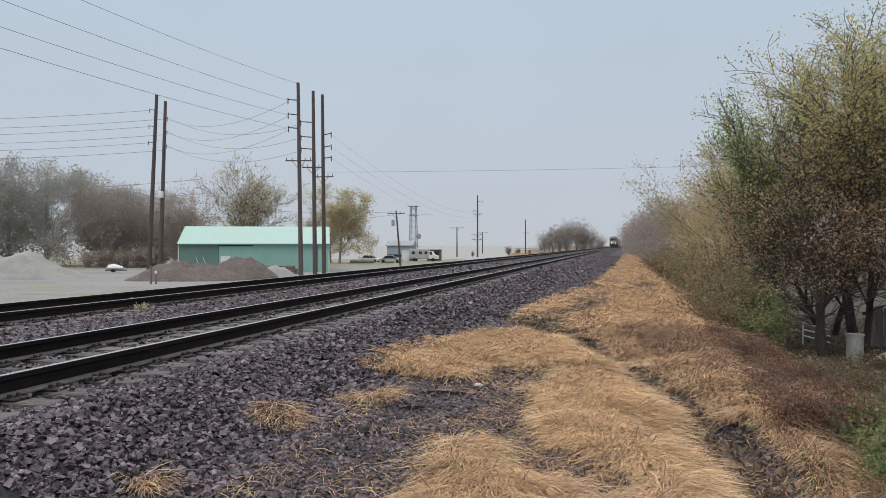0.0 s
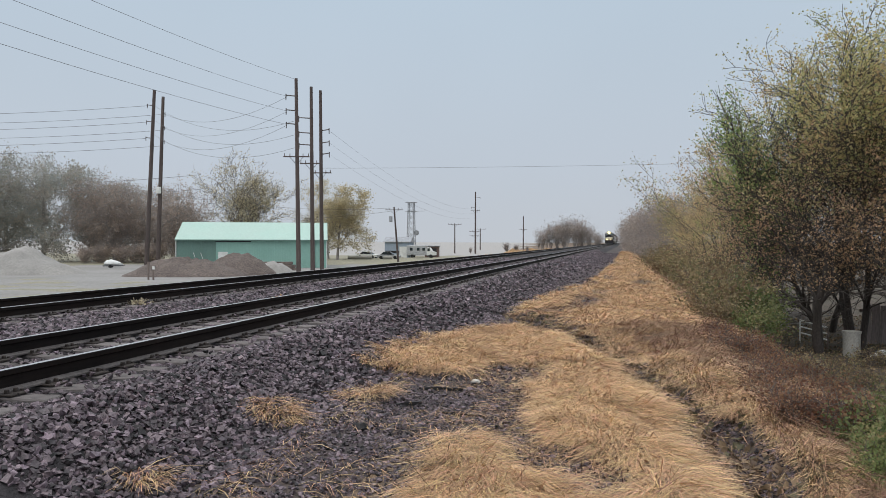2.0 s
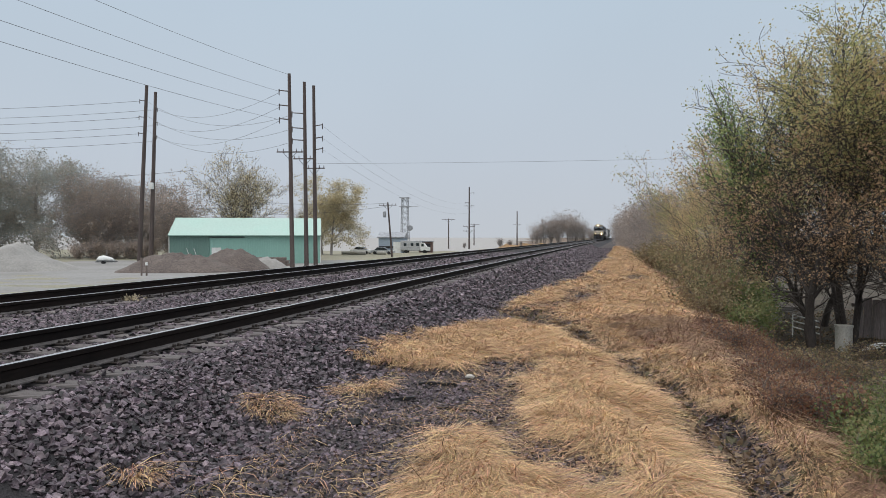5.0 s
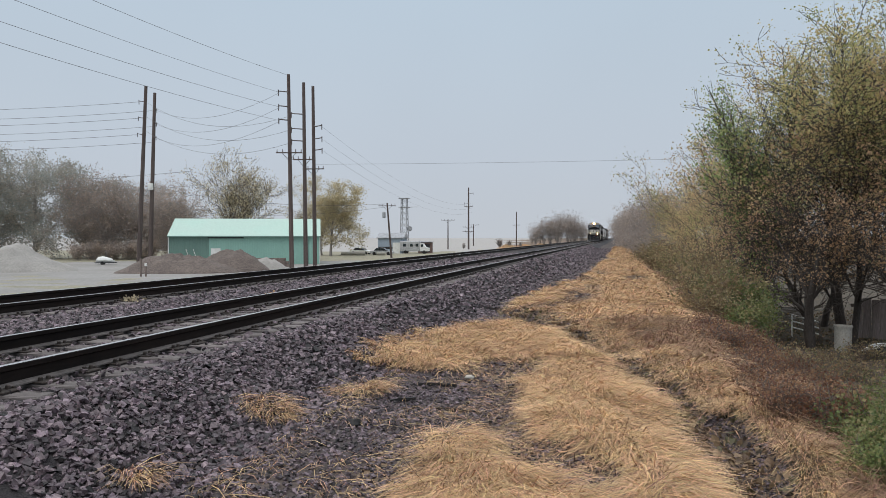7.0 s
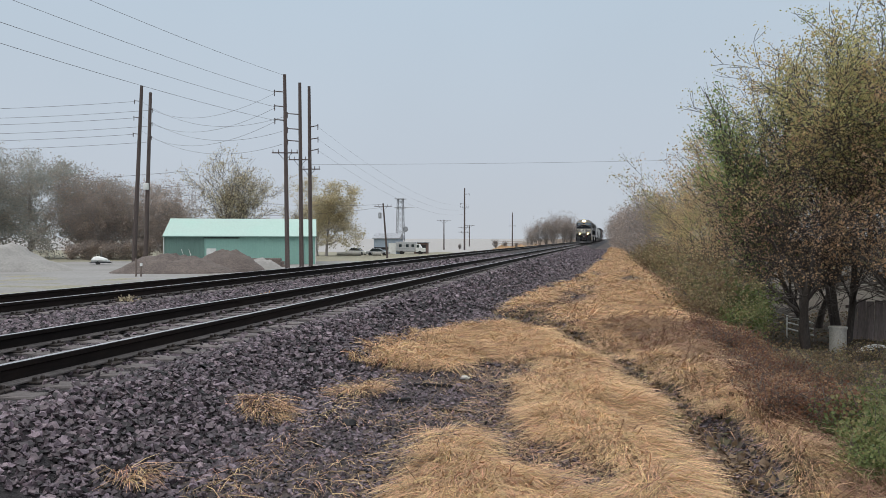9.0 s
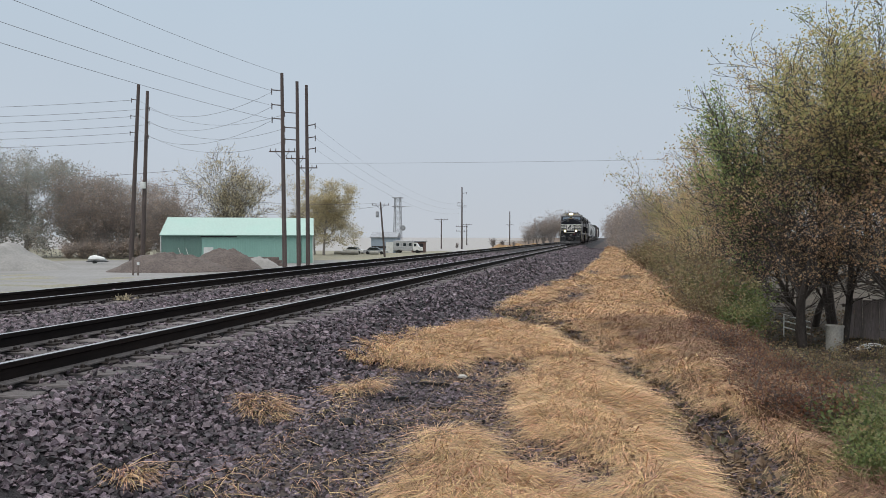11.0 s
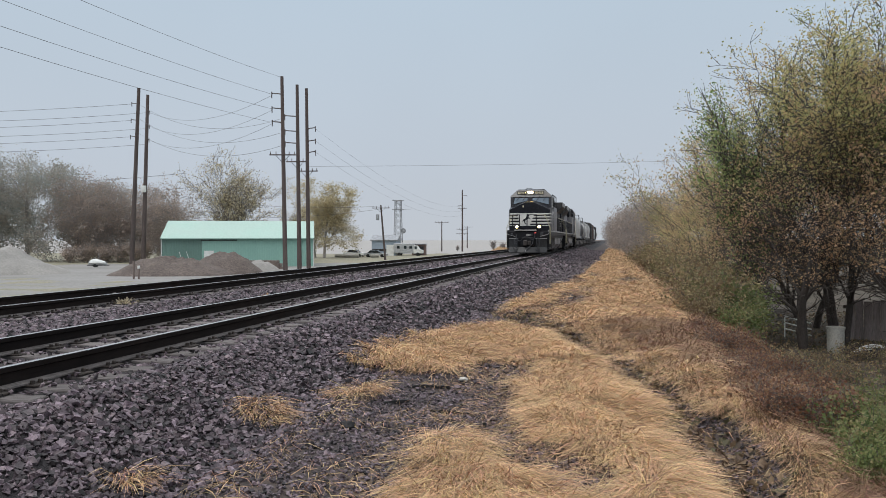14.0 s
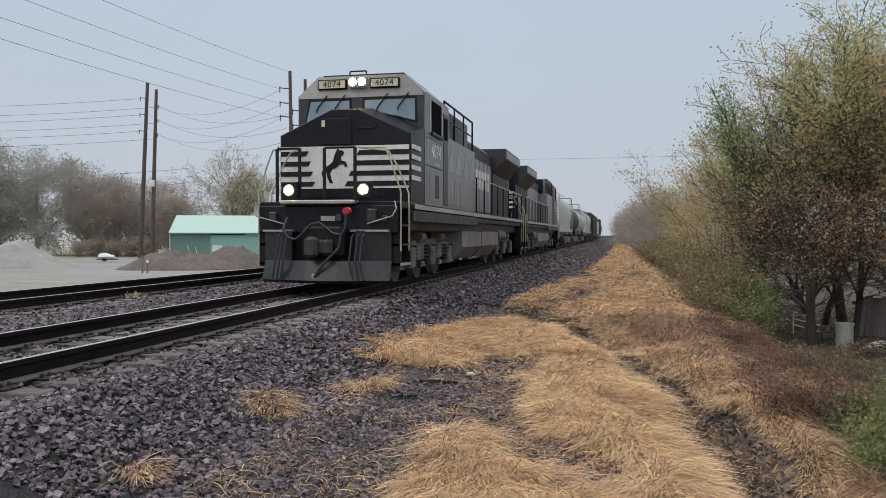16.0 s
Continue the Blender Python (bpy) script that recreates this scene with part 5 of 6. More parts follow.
DRYBUSH = leaf_mat("withered_bramble_leaves", ((0.310, 0.225, 0.125), (0.250, 0.170, 0.100), (0.360, 0.285, 0.160), (0.180, 0.175, 0.085), (0.280, 0.160, 0.095)), 0.15)
scatter(plant("shrub", "withered tan-brown bramble shrub on the embankment", "shrub", 43, 1.7, 3600, 0.08, DRYBUSH, BARK, 7, 0.9, 2, 0.7, 2, 0.2, 0.018, 0.16, "shrubs", "foliage"),
        [(2.45, 20.9, -1.2, 0.95, 30), (2.3, 19.4, -1.1, 0.6, 310), (2.65, 23.6, -1.25, 1.15, 200), (3.0, 27.0, -1.4, 1.1, 250), (3.3, 31.0, -1.5, 1.2, 20), (3.0, 35.0, -1.4, 1.2, 100), (2.8, 40.0, -1.3, 1.2, 190), (2.6, 48.0, -1.2, 1.3, 10), (2.5, 56.0, -1.2, 1.3, 80)])
wd = random.Random(9)
weeds = []
for i in range(58):
    y = wd.uniform(8.0, 17)
    x = wd.uniform(1.3 + 0.02 * y, 1.6 + 0.12 * y)
    weeds.append((x, y, ground_z(x, y) - 0.02, wd.uniform(0.4, 0.85), wd.uniform(0, 360)))
scatter(plant("weed_clump", "dry russet weed clump on the slope", "weed", 53, 0.75, 520, 0.045, RUSSET, BARK, 9, 0.6, 2, 0.75, 1, 0.5, 0.006, 0.09, "weeds", "foliage"), weeds)
pale = []
for i in range(44):
    y = wd.uniform(11, 23)
    x = wd.uniform(3.2, 2.7 + 0.2 * y)
    pale.append((x, y, ground_z(x, y) - 0.02, wd.uniform(0.35, 0.8), wd.uniform(0, 360)))
scatter(plant("weed_clump", "olive-brown weed clump in the yard", "weed", 57, 0.7, 420, 0.055, DRYBUSH, BARK, 9, 0.7, 2, 0.75, 1, 0.5, 0.006, 0.10, "weeds", "foliage"), pale)

# the other side of the line: big trees behind the lot, haze put into their colours
scatter(plant("broad_tree", "broad olive tree behind the gravel lot, mist in its leaf colour", "tree", 61, 19.0, 17000, 0.27, OLIVE, BARKHAZED, 1, 1.1, 4, 0.5, 2, 0.3, 0.42, 0.60, "trees behind the lot", start=0.0, twig=0.03, outer=0.1),
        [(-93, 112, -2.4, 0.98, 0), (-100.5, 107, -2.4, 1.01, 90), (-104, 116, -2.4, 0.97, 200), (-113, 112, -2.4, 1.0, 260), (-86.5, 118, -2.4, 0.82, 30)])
scatter(plant("broad_tree", "brown autumn tree with thinning leaves behind the lot", "tree", 67, 15.5, 12000, 0.22, BROWN, BARKHAZED, 3, 0.85, 4, 0.5, 2, 0.5, 0.24, 0.48, "trees behind the lot", start=0.0, twig=0.03, outer=0.15),
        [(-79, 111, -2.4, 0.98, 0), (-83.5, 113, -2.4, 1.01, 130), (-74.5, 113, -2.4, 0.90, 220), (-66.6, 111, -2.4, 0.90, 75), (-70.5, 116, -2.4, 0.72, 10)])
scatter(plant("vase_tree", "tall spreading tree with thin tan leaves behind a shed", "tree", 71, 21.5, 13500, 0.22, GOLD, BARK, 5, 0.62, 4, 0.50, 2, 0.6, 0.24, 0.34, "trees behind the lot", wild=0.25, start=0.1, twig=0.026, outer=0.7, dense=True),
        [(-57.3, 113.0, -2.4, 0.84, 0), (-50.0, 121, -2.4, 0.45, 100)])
scatter(plant("gold_tree", "rounded golden autumn tree beside a shed", "tree", 77, 16.5, 17000, 0.26, GOLD, BARKHAZED, 1, 0.9, 4, 0.5, 2, 0.4, 0.3, 0.5, "trees behind the lot", start=0.05, twig=0.03),
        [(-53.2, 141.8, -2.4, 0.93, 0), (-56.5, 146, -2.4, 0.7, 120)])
scatter(plant("hedge_shrub", "brown undergrowth shrub behind the gravel lot", "shrub", 79, 4.6, 2600, 0.24, BROWN, BARKHAZED, 6, 0.9, 2, 0.6, 2, 0.3, 0.05, 0.4, "undergrowth behind the lot", "foliage", twig=0.02),
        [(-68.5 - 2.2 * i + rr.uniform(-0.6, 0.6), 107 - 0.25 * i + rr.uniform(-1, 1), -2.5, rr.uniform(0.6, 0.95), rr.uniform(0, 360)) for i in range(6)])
scatter(plant("bare_tree", "bare tree in a distant wood, grayed in colour for mist", "tree", 83, 15.0, 900, 0.35, BROWN, BARKHAZED, 5, 0.75, 3, 0.5, 2, 0.6, 0.14, 0.8, "misty wood", start=0.05, twig=0.022),
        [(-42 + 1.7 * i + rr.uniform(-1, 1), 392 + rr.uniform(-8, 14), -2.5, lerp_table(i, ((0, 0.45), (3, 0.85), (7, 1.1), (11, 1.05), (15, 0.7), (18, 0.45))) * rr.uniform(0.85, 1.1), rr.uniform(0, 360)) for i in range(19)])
scatter(plant("scrub_bush", "brown thorny bush at the field edge, grayed in colour for mist", "shrub", 89, 3.4, 260, 0.2, BROWN, BARKHAZED, 9, 0.5, 2, 0.8, 2, 0.9, 0.04, 0.3, "field edge scrub", "foliage", twig=0.025),
        [(-38.5, 262, -2.45, 1.0, 0), (-36.2, 268, -2.45, 0.8, 120), (-33.0, 274, -2.45, 0.65, 200), (-45.5, 235, -2.45, 0.55, 60)])


def tall_grass():
    """Uncut tan grass along the far side of the line."""
    q = np.random.default_rng(64)
    n = 9000
    y = q.uniform(125, 330, n)
    x = -17.5 - 0.045 * (y - 100) - q.random(n) ** 1.5 * (4 + 0.06 * (y - 100))
    h = q.uniform(0.35, 1.0, n) * (0.7 + 0.5 * np.sin(x * 0.9 + y * 0.13))
    z = np.array([ground_z(a, b) for a, b in zip(x, y)])
    lean = q.normal(size=(n, 2)) * 0.25
    w = q.uniform(0.04, 0.10, n)
    v = np.stack([np.stack([x - w, y, z - 0.1], 1), np.stack([x + w, y, z - 0.1], 1), np.stack([x + lean[:, 0] + 0.01, y + lean[:, 1], z + h], 1), np.stack([x + lean[:, 0] - 0.01, y + lean[:, 1], z + h], 1)], 1)
    f = np.arange(n)[:, None] * 4 + np.array([[0, 1, 2, 3]])
    tagged(new("tall_grass", array_mesh("tall_grass", v.reshape(-1, 3), f, STRAW)), "uncut tan grass along the far side of the tracks", "grass", kind="stuff")


# ---- fallen leaves in the yard ----
lq = random.Random(44)
spots = []
while len(spots) < 15000:
    x, y = lq.uniform(2.0, 14.0), lq.uniform(8.0, 36.0)
    if x > 1.9 + 0.05 * y:
        spots.append((x, y, ground_z(x, y) + lq.uniform(0.005, 0.035)))
for _ in range(3800):
    y = lq.uniform(4.5, 19.0)
    x = gully_x(y) + lq.gauss(0, 0.26)
    spots.append((x, y, ground_z(x, y) + lq.uniform(0.004, 0.03)))
FALLEN = leaf_mat("fallen_leaves", ((0.20, 0.135, 0.085), (0.14, 0.095, 0.065), (0.27, 0.19, 0.115), (0.11, 0.10, 0.055), (0.10, 0.075, 0.055)), 0.0, 0.2)
tagged(new("leaf_litter", leaves_mesh("leaf_litter", np.array(spots), 0.085, FALLEN, 45)), "brown fallen leaves over the shaded yard and gully", "leaf litter", kind="stuff")

# ---- dry grass ----
STRAW = mat("dry_straw", (0.640, 0.422, 0.232), 0.65, var=0.15, scale=0.7, fine=5, bump=0, tint=(0.50, 0.318, 0.172), island=0.5)
REDSTRAW = mat("russet_straw", (0.20, 0.105, 0.068), 0.7, var=0.2, scale=0.9, fine=5, bump=0, tint=(0.33, 0.21, 0.125), island=0.45)


def build_straw():
    r = random.Random(21)
    rows = []
    for y0, y1, per, size, width in ((4.4, 9.5, 4800, 0.28, 0.0015), (9.5, 16, 2700, 0.30, 0.0022), (16, 28, 900, 0.36, 0.0040), (28, 60, 330, 0.40, 0.006), (60, 150, 70, 0.5, 0.011)):
        for _ in range(int((y1 - y0) * 6.8 * per)):
            x, y = r.uniform(-3.95, 2.85), r.uniform(y0, y1)
            dens, russet = straw_density(x, y)
            if r.random() < dens:
                rows.append((x, y, size * r.uniform(0.45, 1.3), width * r.uniform(0.7, 1.35), r.random() < russet))
    n = len(rows)
    a = np.array(rows, float)
    base = np.array([(x, y, ground_z(x, y)) for x, y, *_ in rows])
    fall = np.array([(thatch(x - 0.12, y) - thatch(x + 0.12, y), thatch(x, y - 0.12) - thatch(x, y + 0.12)) for x, y, *_ in rows])
    swirl = np.array([noise.noise((x * 0.8, y * 0.8, 20.0)) for x, y, *_ in rows])
    tuft = np.array([noise.noise((x * 2.1, y * 2.1, 31.0)) for x, y, *_ in rows])
    q = np.random.default_rng(5)
    # lodged grass: combed one way, swirling, and falling over the edges of the mat
    ang = np.radians(-52) + swirl * 1.2 + tuft * 0.5 + q.normal(size=n) * 0.62
    d = np.stack([np.cos(ang), np.sin(ang), np.zeros(n)], 1)
    d[:, :2] += 1.8 * fall
    d /= np.linalg.norm(d, axis=1, keepdims=True)
    russet = a[:, 4] > 0.5
    lift = np.abs(q.normal(size=n)) * 0.13 + 0.06 + 0.13 * np.clip(tuft, -0.3, 1)
    lift[q.random(n) < 0.03] += 0.35
    lift[russet] += 0.2
    L, W = a[:, 2:3] * np.where(russet, 1.2, 1.0)[:, None], a[:, 3:4]
    side = np.stack([-d[:, 1], d[:, 0], np.zeros(n)], 1) + q.normal(size=(n, 3)) * 0.4
    up = np.array([[0, 0, 1.0]])
    lf = np.clip(lift, 0.03, 1.1)[:, None]
    mat_top = (0.02 + 0.12 * np.clip(tuft + 0.3, 0, 1))[:, None]
    p0 = base + q.random((n, 1)) * mat_top * up
    bend = side * L * q.normal(size=(n, 1)) * 0.07
    flatten = 1 - 0.35 * lf
    p1 = p0 + d * L * 0.5 * flatten + up * L * lf * 0.72 + bend
    p2 = p0 + d * L * flatten + up * L * (lf * 0.62 - 0.06) + bend * 2.2
    v = np.stack([p0 - side * W, p0 + side * W, p1 - side * W, p1 + side * W, p2 - side * W * 0.3, p2 + side * W * 0.3], 1)
    quads = np.array([[0, 1, 3, 2], [2, 3, 5, 4]])
    for pick, material, label in ((~russet, STRAW, "flattened straw-coloured dry grass on the embankment bench"), (russet, REDSTRAW, "russet dead grass and weed stalks on the slope")):
        vv = v[pick]
        f = (np.arange(len(vv))[:, None, None] * 6 + quads[None]).reshape(-1, 4)
        o = new("dry_grass", array_mesh("dry_grass", vv.reshape(-1, 3), f, material))
        tagged(o, label, "grass", kind="stuff")


build_straw()
tall_grass()


# ---- ballast stones ----
def build_stones():
    q = np.random.default_rng(3)
    pts, size = [], []
    r = random.Random(12)
    rails = [t + s * GAUGE / 2 for t in TRACKS for s in (-1, 1)]
    for y0, y1, per, rad in ((4.2, 9, 900, 0.0265), (9, 14, 430, 0.031), (14, 22, 180, 0.038), (22, 36, 85, 0.046), (36, 62, 26, 0.075), (62, 130, 30, 0.07)):
        for _ in range(int((y1 - y0) * (15.0 if y1 < 20 else 12.7 if y1 < 70 else 4.5) * per)):
            x, y = r.uniform(-13.4 if y1 < 70 else -5.2, 1.6 if y1 < 20 else -0.7), r.uniform(y0, y1)
            if y < 7.5 and x < -8.5 or y < 5.4 and x < -5.2 or x < -12.4 and y < 16:
                continue
            if any(abs(x - t) < 0.085 for t in rails):
                continue
            if x > -3.0 and (straw_density(x, y)[0] > 0.3 or abs(x - gully_x(y)) > 0.5 and r.random() < 0.10 * (x + 3.0)):
                continue
            z = ground_z(x, y)
            if any(abs(x - t) < 1.30 for t in TRACKS):
                ph = ((y - 3.0 + 0.26) % 0.52) - 0.26
                if abs(ph) < 0.13:
                    if r.random() < 0.93:
                        continue
                    z = -0.20
                else:
                    z = -0.258
            k = rad * r.uniform(0.55, 1.35) * (0.62 if x > -2.8 else 1.0)
            pts.append((x, y, z + k * r.uniform(0.0, 0.75)))
            size.append(k)
    pts, size = np.array(pts), np.array(size)
    n = len(pts)
    cube = np.array([(x, y, z) for x in (-1, 1) for y in (-1, 1) for z in (-1, 1)], float) * 0.68
    quads = np.array([(0, 1, 3, 2), (4, 6, 7, 5), (0, 4, 5, 1), (2, 3, 7, 6), (0, 2, 6, 4), (1, 5, 7, 3)])
    v = cube[None] * q.uniform(0.45, 1.35, (n, 1, 3)) + q.normal(size=(n, 8, 3)) * 0.27
    h = q.normal(size=(n, 4))
    h /= np.linalg.norm(h, axis=1, keepdims=True)
    w, x, y, z = h.T
    R = np.stack([1 - 2 * (y * y + z * z), 2 * (x * y - z * w), 2 * (x * z + y * w), 2 * (x * y + z * w), 1 - 2 * (x * x + z * z), 2 * (y * z - x * w),
                  2 * (x * z - y * w), 2 * (y * z + x * w), 1 - 2 * (x * x + y * y)], 1).reshape(n, 3, 3)
    v = np.einsum("nij,nkj->nki", R, v) * np.array([1, 1, 0.8]) * size[:, None, None] + pts[:, None]
    f = (np.arange(n)[:, None, None] * 8 + quads[None]).reshape(-1, 4)
    o = new("ballast_stones", array_mesh("ballast_stones", v.reshape(-1, 3), f, STONE))
    tagged(o, "loose crushed purple-gray ballast stones around the tracks", "ballast", kind="stuff")
    return n


build_stones()

# ---- small things beyond the tracks ----
BLUEGRAY = mat("blue_gray_siding", (0.30, 0.36, 0.43), 0.6, var=0.08, scale=0.4, fine=5, bump=0.05, tint=(0.27, 0.33, 0.40))
BRICKRED = mat("brown_shed_boards", (0.16, 0.10, 0.085), 0.8, var=0.25, scale=1, fine=9, bump=0.3, tint=(0.11, 0.075, 0.065))
BOARD = mat("weathered_boards", (0.19, 0.15, 0.13), 0.85, var=0.3, scale=1.2, fine=14, bump=0.4, tint=(0.12, 0.095, 0.085), stretch=(3, 3, 0.4))
GRAYCAR = mat("pale_car_paint", (0.45, 0.46, 0.47), 0.3, var=0.03, bump=0)
TYRE = mat("tyre_rubber", (0.02, 0.02, 0.02), 0.8, var=0.1, bump=0)


def far_building():
    b = thing("farm_building", "low blue-gray metal building in the mist", "building", -50.5, 163.5, G, 8)
    part("wall", Shape().box(0, 5.4, 0, 7, 0, 3.3), BLUEGRAY, b)
    part("roof", Shape().prism_x([(-0.3, 3.3), (7.3, 3.3), (7.3, 3.45), (3.5, 4.5), (-0.3, 3.45)], -0.3, 5.7), GALV, b, "gray metal roof")
    part("dark_band", Shape().box(0.1, 5.3, -0.04, -0.005, 1.0, 1.5), DARKMETAL, b)
    part("door", Shape().box(3.2, 4.8, -0.05, -0.006, 0, 2.4), WHITE, b)


far_building()


def lattice_tower():
    t = thing("lattice_tower", "slim gray steel lattice tower in the mist", "tower", -51.8, 190, G)
    H, w0, w1 = 13.2, 0.95, 0.65
    legs = [(-1, -1), (1, -1), (1, 1), (-1, 1)]
    at = lambda k, z: (k[0] * (w0 + (w1 - w0) * z / H), k[1] * (w0 + (w1 - w0) * z / H), z)
    for k in legs:
        part("leg", Shape().tube(at(k, 0), at(k, H), 0.09, 0.08, 5), GALV, t)
    n = 9
    for i in range(n):
        z0, z1 = H * i / n, H * (i + 1) / n
        for a, b in zip(legs, legs[1:] + legs[:1]):
            part("brace", Shape().tube(at(a, z0), at(b, z1), 0.045, 0.045, 4), GALV, t)
            part("brace", Shape().tube(at(b, z0), at(a, z1), 0.045, 0.045, 4), GALV, t)
    for z in (H - 0.1, H - 2.3):
        part("platform", Shape().box(-1.2, 1.2, -1.2, 1.2, z, z + 0.15), GALV, t)
    part("arm", Shape().tube((0.6, 0, H - 2.2), (3.6, 0, H - 2.1), 0.06, 0.05, 5), GALV, t)
    part("dish", Shape().tube((1.4, -0.3, H - 7.5), (1.4, -0.5, H - 7.5), 0.7, 0.6, 12), GALV, t)


lattice_tower()


def small_shed():
    s = thing("wooden_shed", "small brown wooden shed with a flat roof", "shed", -43.2, 170, G, 8)
    part("wall", Shape().box(0, 3.0, 0, 2.6, 0, 2.4), BRICKRED, s)
    part("roof", Shape().box(-0.2, 3.2, -0.25, 2.8, 2.4, 2.6, 0.03), GALV, s, "pale flat roof")
    # A dark sheet on the closed wall takes the place of a shaded inside.
    part("opening", Shape().box(0.4, 2.6, -0.02, -0.004, 0.2, 2.0), DARKMETAL, s)


small_shed()


def camper():
    c = thing("camper", "pale camper truck parked at the field edge", "camper", -45.6, 163.5, G, 6)
    part("body", Shape().box(0, 4.3, 0, 2.2, 0.55, 2.7, 0.12), GRAYCAR, c)
    part("cab", Shape().prism_y([(4.3, 0.55), (6.2, 0.55), (6.2, 1.25), (5.5, 1.4), (5.0, 2.2), (4.3, 2.25)], 0.1, 2.1), WHITE, c)
    for x in (0.7, 2.2, 3.4):
        part("window", Shape().box(x, x + 0.6, -0.02, 0.0, 1.55, 2.15), GLASS, c)
    part("window", Shape().box(4.5, 5.0, 0.08, 0.1, 1.45, 2.05), GLASS, c)
    for x in (1.2, 5.2):
        for y in (0.0, 1.95):
            part("wheel", Shape().tube((x, y, 0.38), (x, y + 0.25, 0.38), 0.38, 0.38, 14), TYRE, c)


camper()


def parked_car(x, y, rz, paint, label):
    c = thing("parked_car", label, "car", x, y, G, rz, group="parked cars")
    part("body", Shape().prism_y([(0, 0.3), (4.6, 0.3), (4.6, 0.7), (3.5, 0.85), (1.0, 0.9), (0, 0.8)], 0, 1.75), paint, c)
    part("cabin", Shape().prism_y([(0.7, 0.88), (3.5, 0.84), (2.7, 1.38), (1.3, 1.4)], 0.15, 1.6), GLASS, c)
    part("roof", Shape().box(1.3, 2.7, 0.2, 1.55, 1.38, 1.44, 0.02), paint, c)
    for wx in (0.85, 3.7):
        for wy in (-0.02, 1.55):
            part("wheel", Shape().tube((wx, wy, 0.32), (wx, wy + 0.22, 0.32), 0.32, 0.32, 14), TYRE, c)


parked_car(-48.0, 150.0, 4, GRAYCAR, "pale gray car parked on the turf")
parked_car(-54.0, 155.0, -8, WHITE, "white car parked beside a pale trailer")


def covered_boat():
    b = thing("covered_boat", "small white covered boat on a low dark trailer under trees", "boat", -64.2, 89.5, G, 28)
    b.scale = (0.78, 0.78, 0.78)
    rings = [[(x, w * math.cos(a), 0.75 + h * math.sin(a)) for a in [math.pi * i / 10 for i in range(11)]] for x, w, h in ((-1.2, 0.25, 0.15), (-0.9, 0.65, 0.5), (-0.2, 0.8, 0.68), (0.5, 0.75, 0.5), (1.3, 0.3, 0.2))]
    part("cover", Shape().loft(rings), WHITE, b, "white domed boat cover", smooth=True)
    part("hull", Shape().loft([[(x, w, 0.75), (x, -w, 0.75), (x, -w * 0.5, 0.4), (x, w * 0.5, 0.4)] for x, w in ((-1.25, 0.4), (-0.4, 0.8), (0.6, 0.78), (1.6, 0.12))]), WHITE, b)
    part("trailer", Shape().box(-1.4, 1.9, -0.6, 0.6, 0.30, 0.42, 0.03), DARKMETAL, b)
    for y in (-0.75, 0.6):
        part("wheel", Shape().tube((-0.2, y, 0.28), (-0.2, y + 0.16, 0.28), 0.28, 0.28, 14), TYRE, b)
    part("mast", Shape().tube((0.3, 0, 0.7), (0.3, 0, 2.4), 0.04, 0.03, 6), GALV, b, "thin pale mast")


covered_boat()
for i, (x, y) in enumerate(((-49.6, 146.5), (-51.4, 147.0), (-53.4, 148.2), (-46.0, 148.0))):
    b = thing("pipe_bundle", "pale concrete pipe lying on the turf", "pipe", x, y, G, 12 + 5 * i, group="pipes on the turf")
    part("pipe", Shape().tube((0, 0, 0.35), (1.7, 0, 0.35), 0.35, 0.35, 12), CONCRETE, b)


def stacked_boards():
    s = thing("timber_stack", "low stack of dark timbers beside a soil heap", "timber", -43.5, 86.5, G, 13)
    for i in range(3):
        for j in range(4 - i // 2):
            part("timber", Shape().box(0, 5.6 - 0.3 * i, j * 0.32, j * 0.32 + 0.28, i * 0.36, i * 0.36 + 0.33, 0.02), BOARD, s)


stacked_boards()
for x, y, h in ((-41.5, 63.0, 1.6), (-41.0, 63.0, 1.2)):
    st = thing("marker_stake", "thin dark marker stake at the lot's edge", "stake", x, y, G)
    part("stake", Shape().box(-0.07, 0.07, -0.05, 0.05, -0.1, h, 0.01), BOARD, st)
    part("cap", Shape().box(-0.09, 0.09, -0.07, 0.07, h - 0.25, h + 0.02, 0.01), WHITE if h < 1.5 else BOARD, st)

# ---- things on the embankment ----
def rough_lump(name, label, category, x, y, z, r, material, seed, squash=0.7):
    bm = bmesh.new()
    bmesh.ops.create_icosphere(bm, subdivisions=2, radius=r)
    for v in bm.verts:
        v.co *= 1 + 0.45 * noise.noise(v.co / r * 1.3 + Vector((seed, 0, 0)))
        v.co.z *= squash
    me = bpy.data.meshes.new(name)
    bm.to_mesh(me)
    bm.free()
    me.materials.append(material)
    o = new(name, me)
    o.matrix_world = pose(x, y, z, 0, 0, seed * 40)
    return tagged(o, label, category)


SLAG = mat("black_clinker", (0.012, 0.011, 0.012), 0.7, var=0.4, scale=6, fine=30, bump=0.5)
CHALK = mat("white_limestone", (0.62, 0.60, 0.55), 0.8, var=0.1, scale=6, fine=30, bump=0.3)
rough_lump("clinker_lump", "black clinker lump on the gravel path", "stone", -2.44, 7.13, ground_z(-2.44, 7.13) + 0.03, 0.075, SLAG, 2.0)
rough_lump("limestone_piece", "small white limestone piece on the path", "stone", -1.80, 9.67, ground_z(-1.8, 9.67) + 0.03, 0.06, CHALK, 5.0, 0.5)
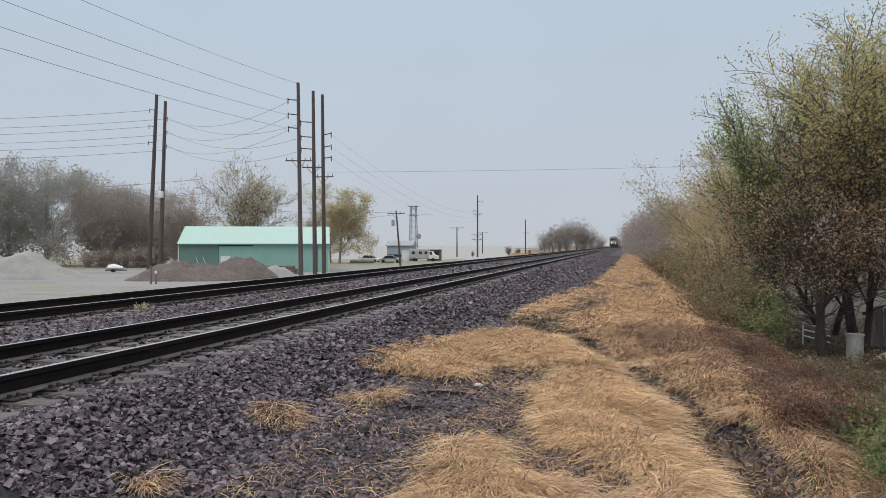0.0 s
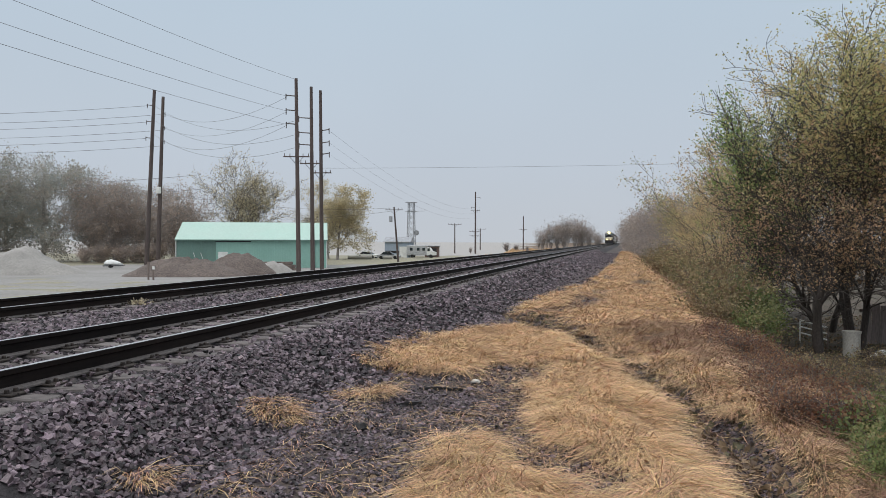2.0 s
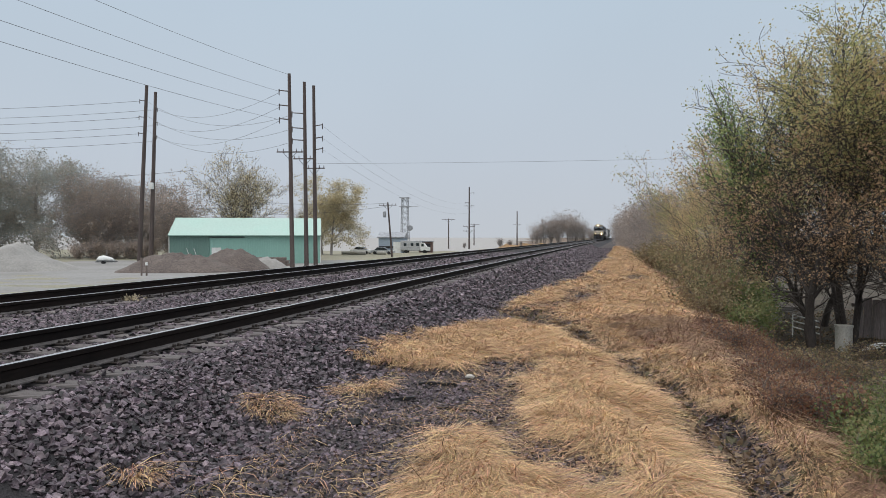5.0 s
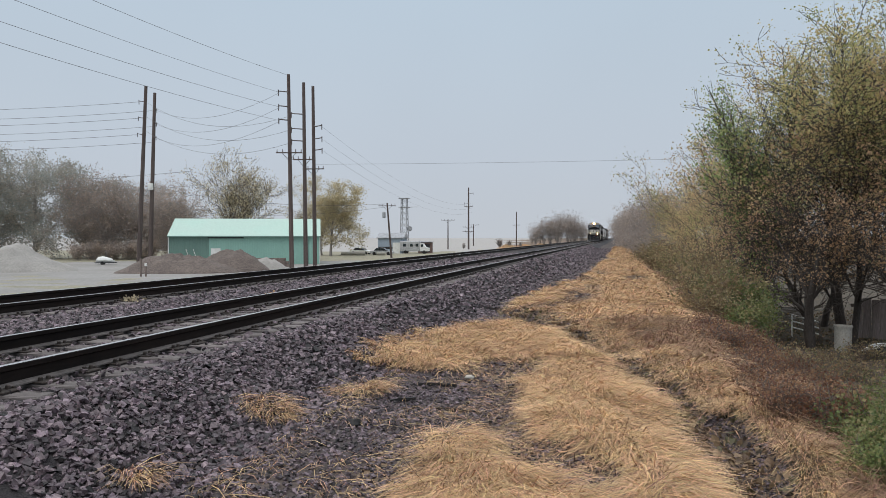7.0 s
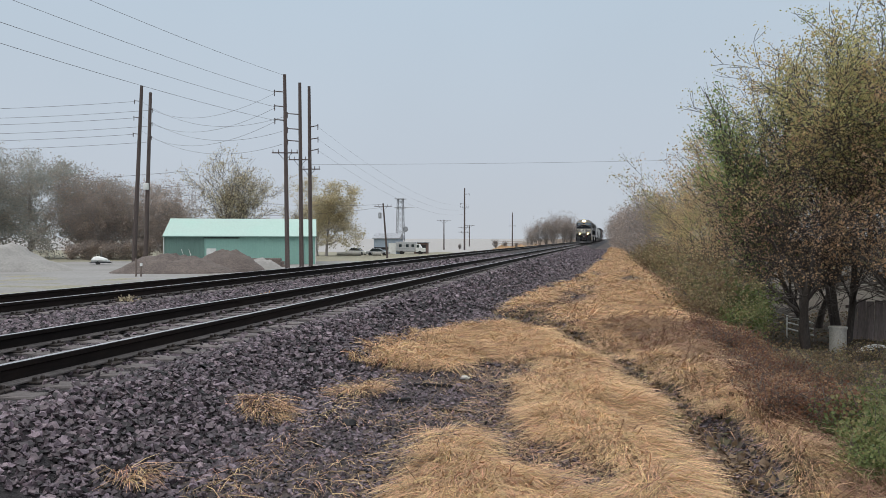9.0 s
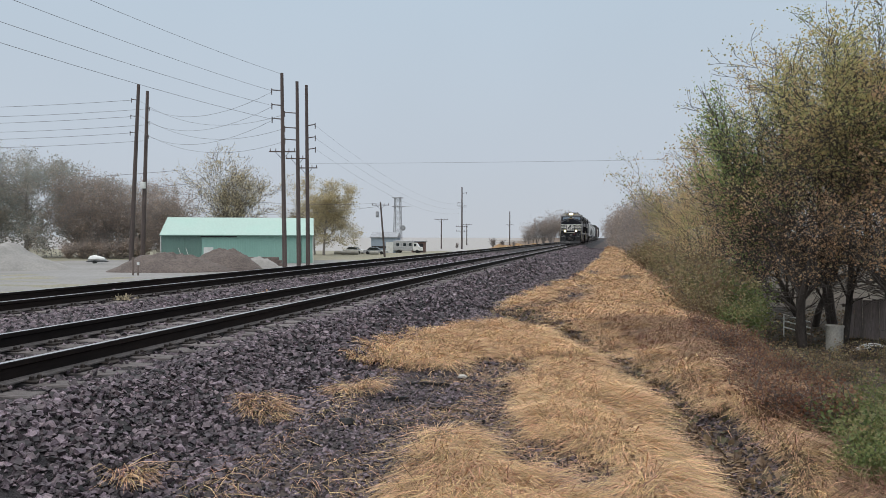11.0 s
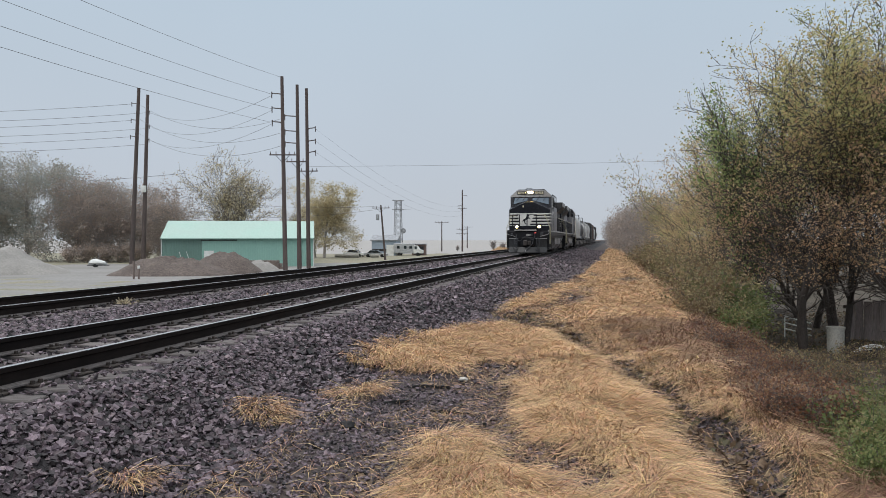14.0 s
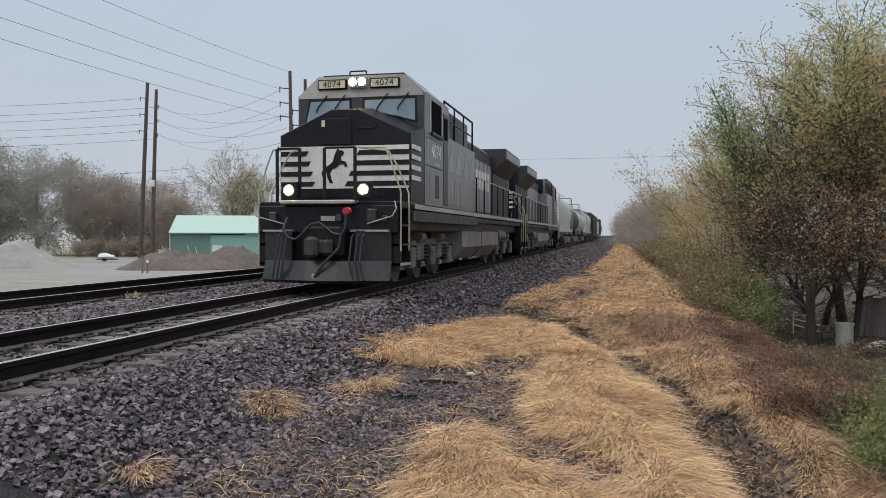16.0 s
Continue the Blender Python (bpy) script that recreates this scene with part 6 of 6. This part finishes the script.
def leaf_tuft(label, x, y, z, r, cols, seed):
    """A dead tuft caught between the rails: loose leaves round a low heap."""
    q = np.random.default_rng(seed)
    pts = q.normal(size=(130, 3)) * np.array([r, r * 0.7, r * 0.45])
    pts[:, 2] = np.abs(pts[:, 2])
    o = new("leaf_tuft", leaves_mesh("leaf_tuft", pts, 0.055, leaf_mat("dead_tuft", cols, 0.0, 0.2), seed))
    o.matrix_world = pose(x, y, z)
    tagged(o, label, "leaf tuft", kind="stuff")


leaf_tuft("tuft of orange dead leaves between the rails", -7.0, 15.6, -0.20, 0.13, ((0.50, 0.30, 0.16), (0.62, 0.42, 0.24), (0.40, 0.24, 0.14)), 7)
leaf_tuft("pale tan scrap of dead weeds between the tracks", -9.62, 14.2, -0.20, 0.11, ((0.30, 0.25, 0.17), (0.44, 0.37, 0.25), (0.12, 0.09, 0.07)), 9)
for x, y, L, rz in ((-2.1, 9.2, 0.46, 8), (-1.63, 8.21, 0.62, -12), (-2.6, 13.2, 0.5, 20), (-2.3, 8.35, 0.3, 40)):
    s = thing("wood_scrap", "thin dark wood scrap lying on the path", "wood scrap", x, y, ground_z(x, y) + 0.02, rz, group="wood scraps")
    part("stick", Shape().loft([[(u, -0.022, -0.015), (u, 0.022, -0.012), (u, 0.018, 0.018), (u, -0.02, 0.014 + w)] for u, w in ((-L / 2, 0), (-L / 5, 0.012), (L / 4, 0.004), (L / 2, 0))]), BOARD, s)
    s.children[0].data.materials[0] = SLAG

# ---- the yard below the trees ----
PANEL = mat("faded_pink_gray_boards", (0.33, 0.275, 0.26), 0.85, var=0.25, scale=1.2, fine=12, bump=0.3, tint=(0.21, 0.175, 0.165), stretch=(3, 3, 0.4), rand=0.15)
cp = thing("concrete_drum", "pale weathered concrete drum in the yard", "drum", 6.0, 23.35, -2.02)
part("drum", Shape().tube((0, 0, 0), (0, 0, 0.66), 0.215, 0.225, 20), CONCRETE, cp, smooth=True)
part("rim", Shape().tube((0, 0, 0.655), (0, 0, 0.71), 0.245, 0.245, 20), CONCRETE, cp, smooth=True)
sh = thing("board_fence", "faded pinkish-gray board screen in the shaded yard", "fence", 7.0, 26.0, -2.02, -6)
for i in range(9):
    part("board", Shape().box(i * 0.23, i * 0.23 + 0.215, 0, 0.03, 0.02, 1.25 + 0.03 * math.sin(i * 2.1), 0.004), PANEL, sh)
part("rail", Shape().box(-0.1, 2.1, 0.03, 0.09, 1.0, 1.1).box(-0.1, 2.1, 0.03, 0.09, 0.2, 0.3), BOARD, sh)
ga = thing("metal_gate", "white tubular gate leaning among the trees", "gate", 5.15, 25.6, -1.78, -24)
ga.scale = (0.7, 0.7, 0.7)
for z in (0.1, 0.36, 0.62):
    part("bar", Shape().tube((0, 0, z + 0.12), (1.1, 0, z - 0.12), 0.030, 0.030, 8), WHITE, ga)
for x in (0.0, 0.55, 1.1):
    part("post", Shape().tube((x, 0, -0.35), (x, 0, 0.78 - 0.2 * x), 0.030, 0.030, 8), BOARD if x else WHITE, ga)
sc = thing("scrap_heap", "dark scrap heap with bent white pipes in the yard", "scrap", 6.85, 23.0, -2.0)
part("tarp", Shape().loft([[(k * 0.75 * math.cos(a) * (1 + 0.15 * math.sin(3 * a)), k * 0.5 * math.sin(a), z) for a in [2 * math.pi * i / 18 for i in range(18)]] for k, z in ((1, -0.02), (0.95, 0.1), (0.6, 0.2), (0.15, 0.24))]), SLAG, sc, "black tarp")
for i in range(3):
    arch = [(-0.62 + 0.12 * i + (1.15 - 0.22 * i) * k / 10, -0.42 + (0.16 - 0.02 * k) * i + 0.03 * k, 0.12 + (0.06 + 0.02 * i) * math.sin(math.pi * k / 10) + 0.03 * i) for k in range(11)]
    part("bent_pipe", Shape().path(arch, 0.021), WHITE, sc, "bent white pipe")
bp = thing("brush_pile", "pile of cut gray branches in the yard", "brush pile", 5.2, 31.0, -1.95)
r6 = random.Random(6)
part("branches", tubes_mesh("branches", [((r6.gauss(0, 0.8), r6.gauss(0, 0.5), r6.uniform(0, 0.45)), (r6.gauss(0, 1.0), r6.gauss(0, 0.6), r6.uniform(0.05, 0.6)), 0.03, 0.012) for _ in range(90)], BARKHAZED), None, bp)


# ---- what moves ----
def motions():
    """The train comes on at a steady speed; the wheels of the two engines roll."""
    for car, behind, turn in CONSIST:
        walk(car, [(t, pose(TX, NOSE_END + behind + SPEED * (16 - t), 0, 0, 0, turn)) for t in range(0, 17, 2)])
    per_row = math.degrees(SPEED / 30 / 0.53)
    for wheels, sign in ((wheels_lead, 1), (wheels_second, -1)):
        for w in wheels:
            x, y, z = w.location
            walk(w, [(i / 30, pose(x, y, z, sign * per_row * i, 0, 0)) for i in range(0, 481)])


motions()
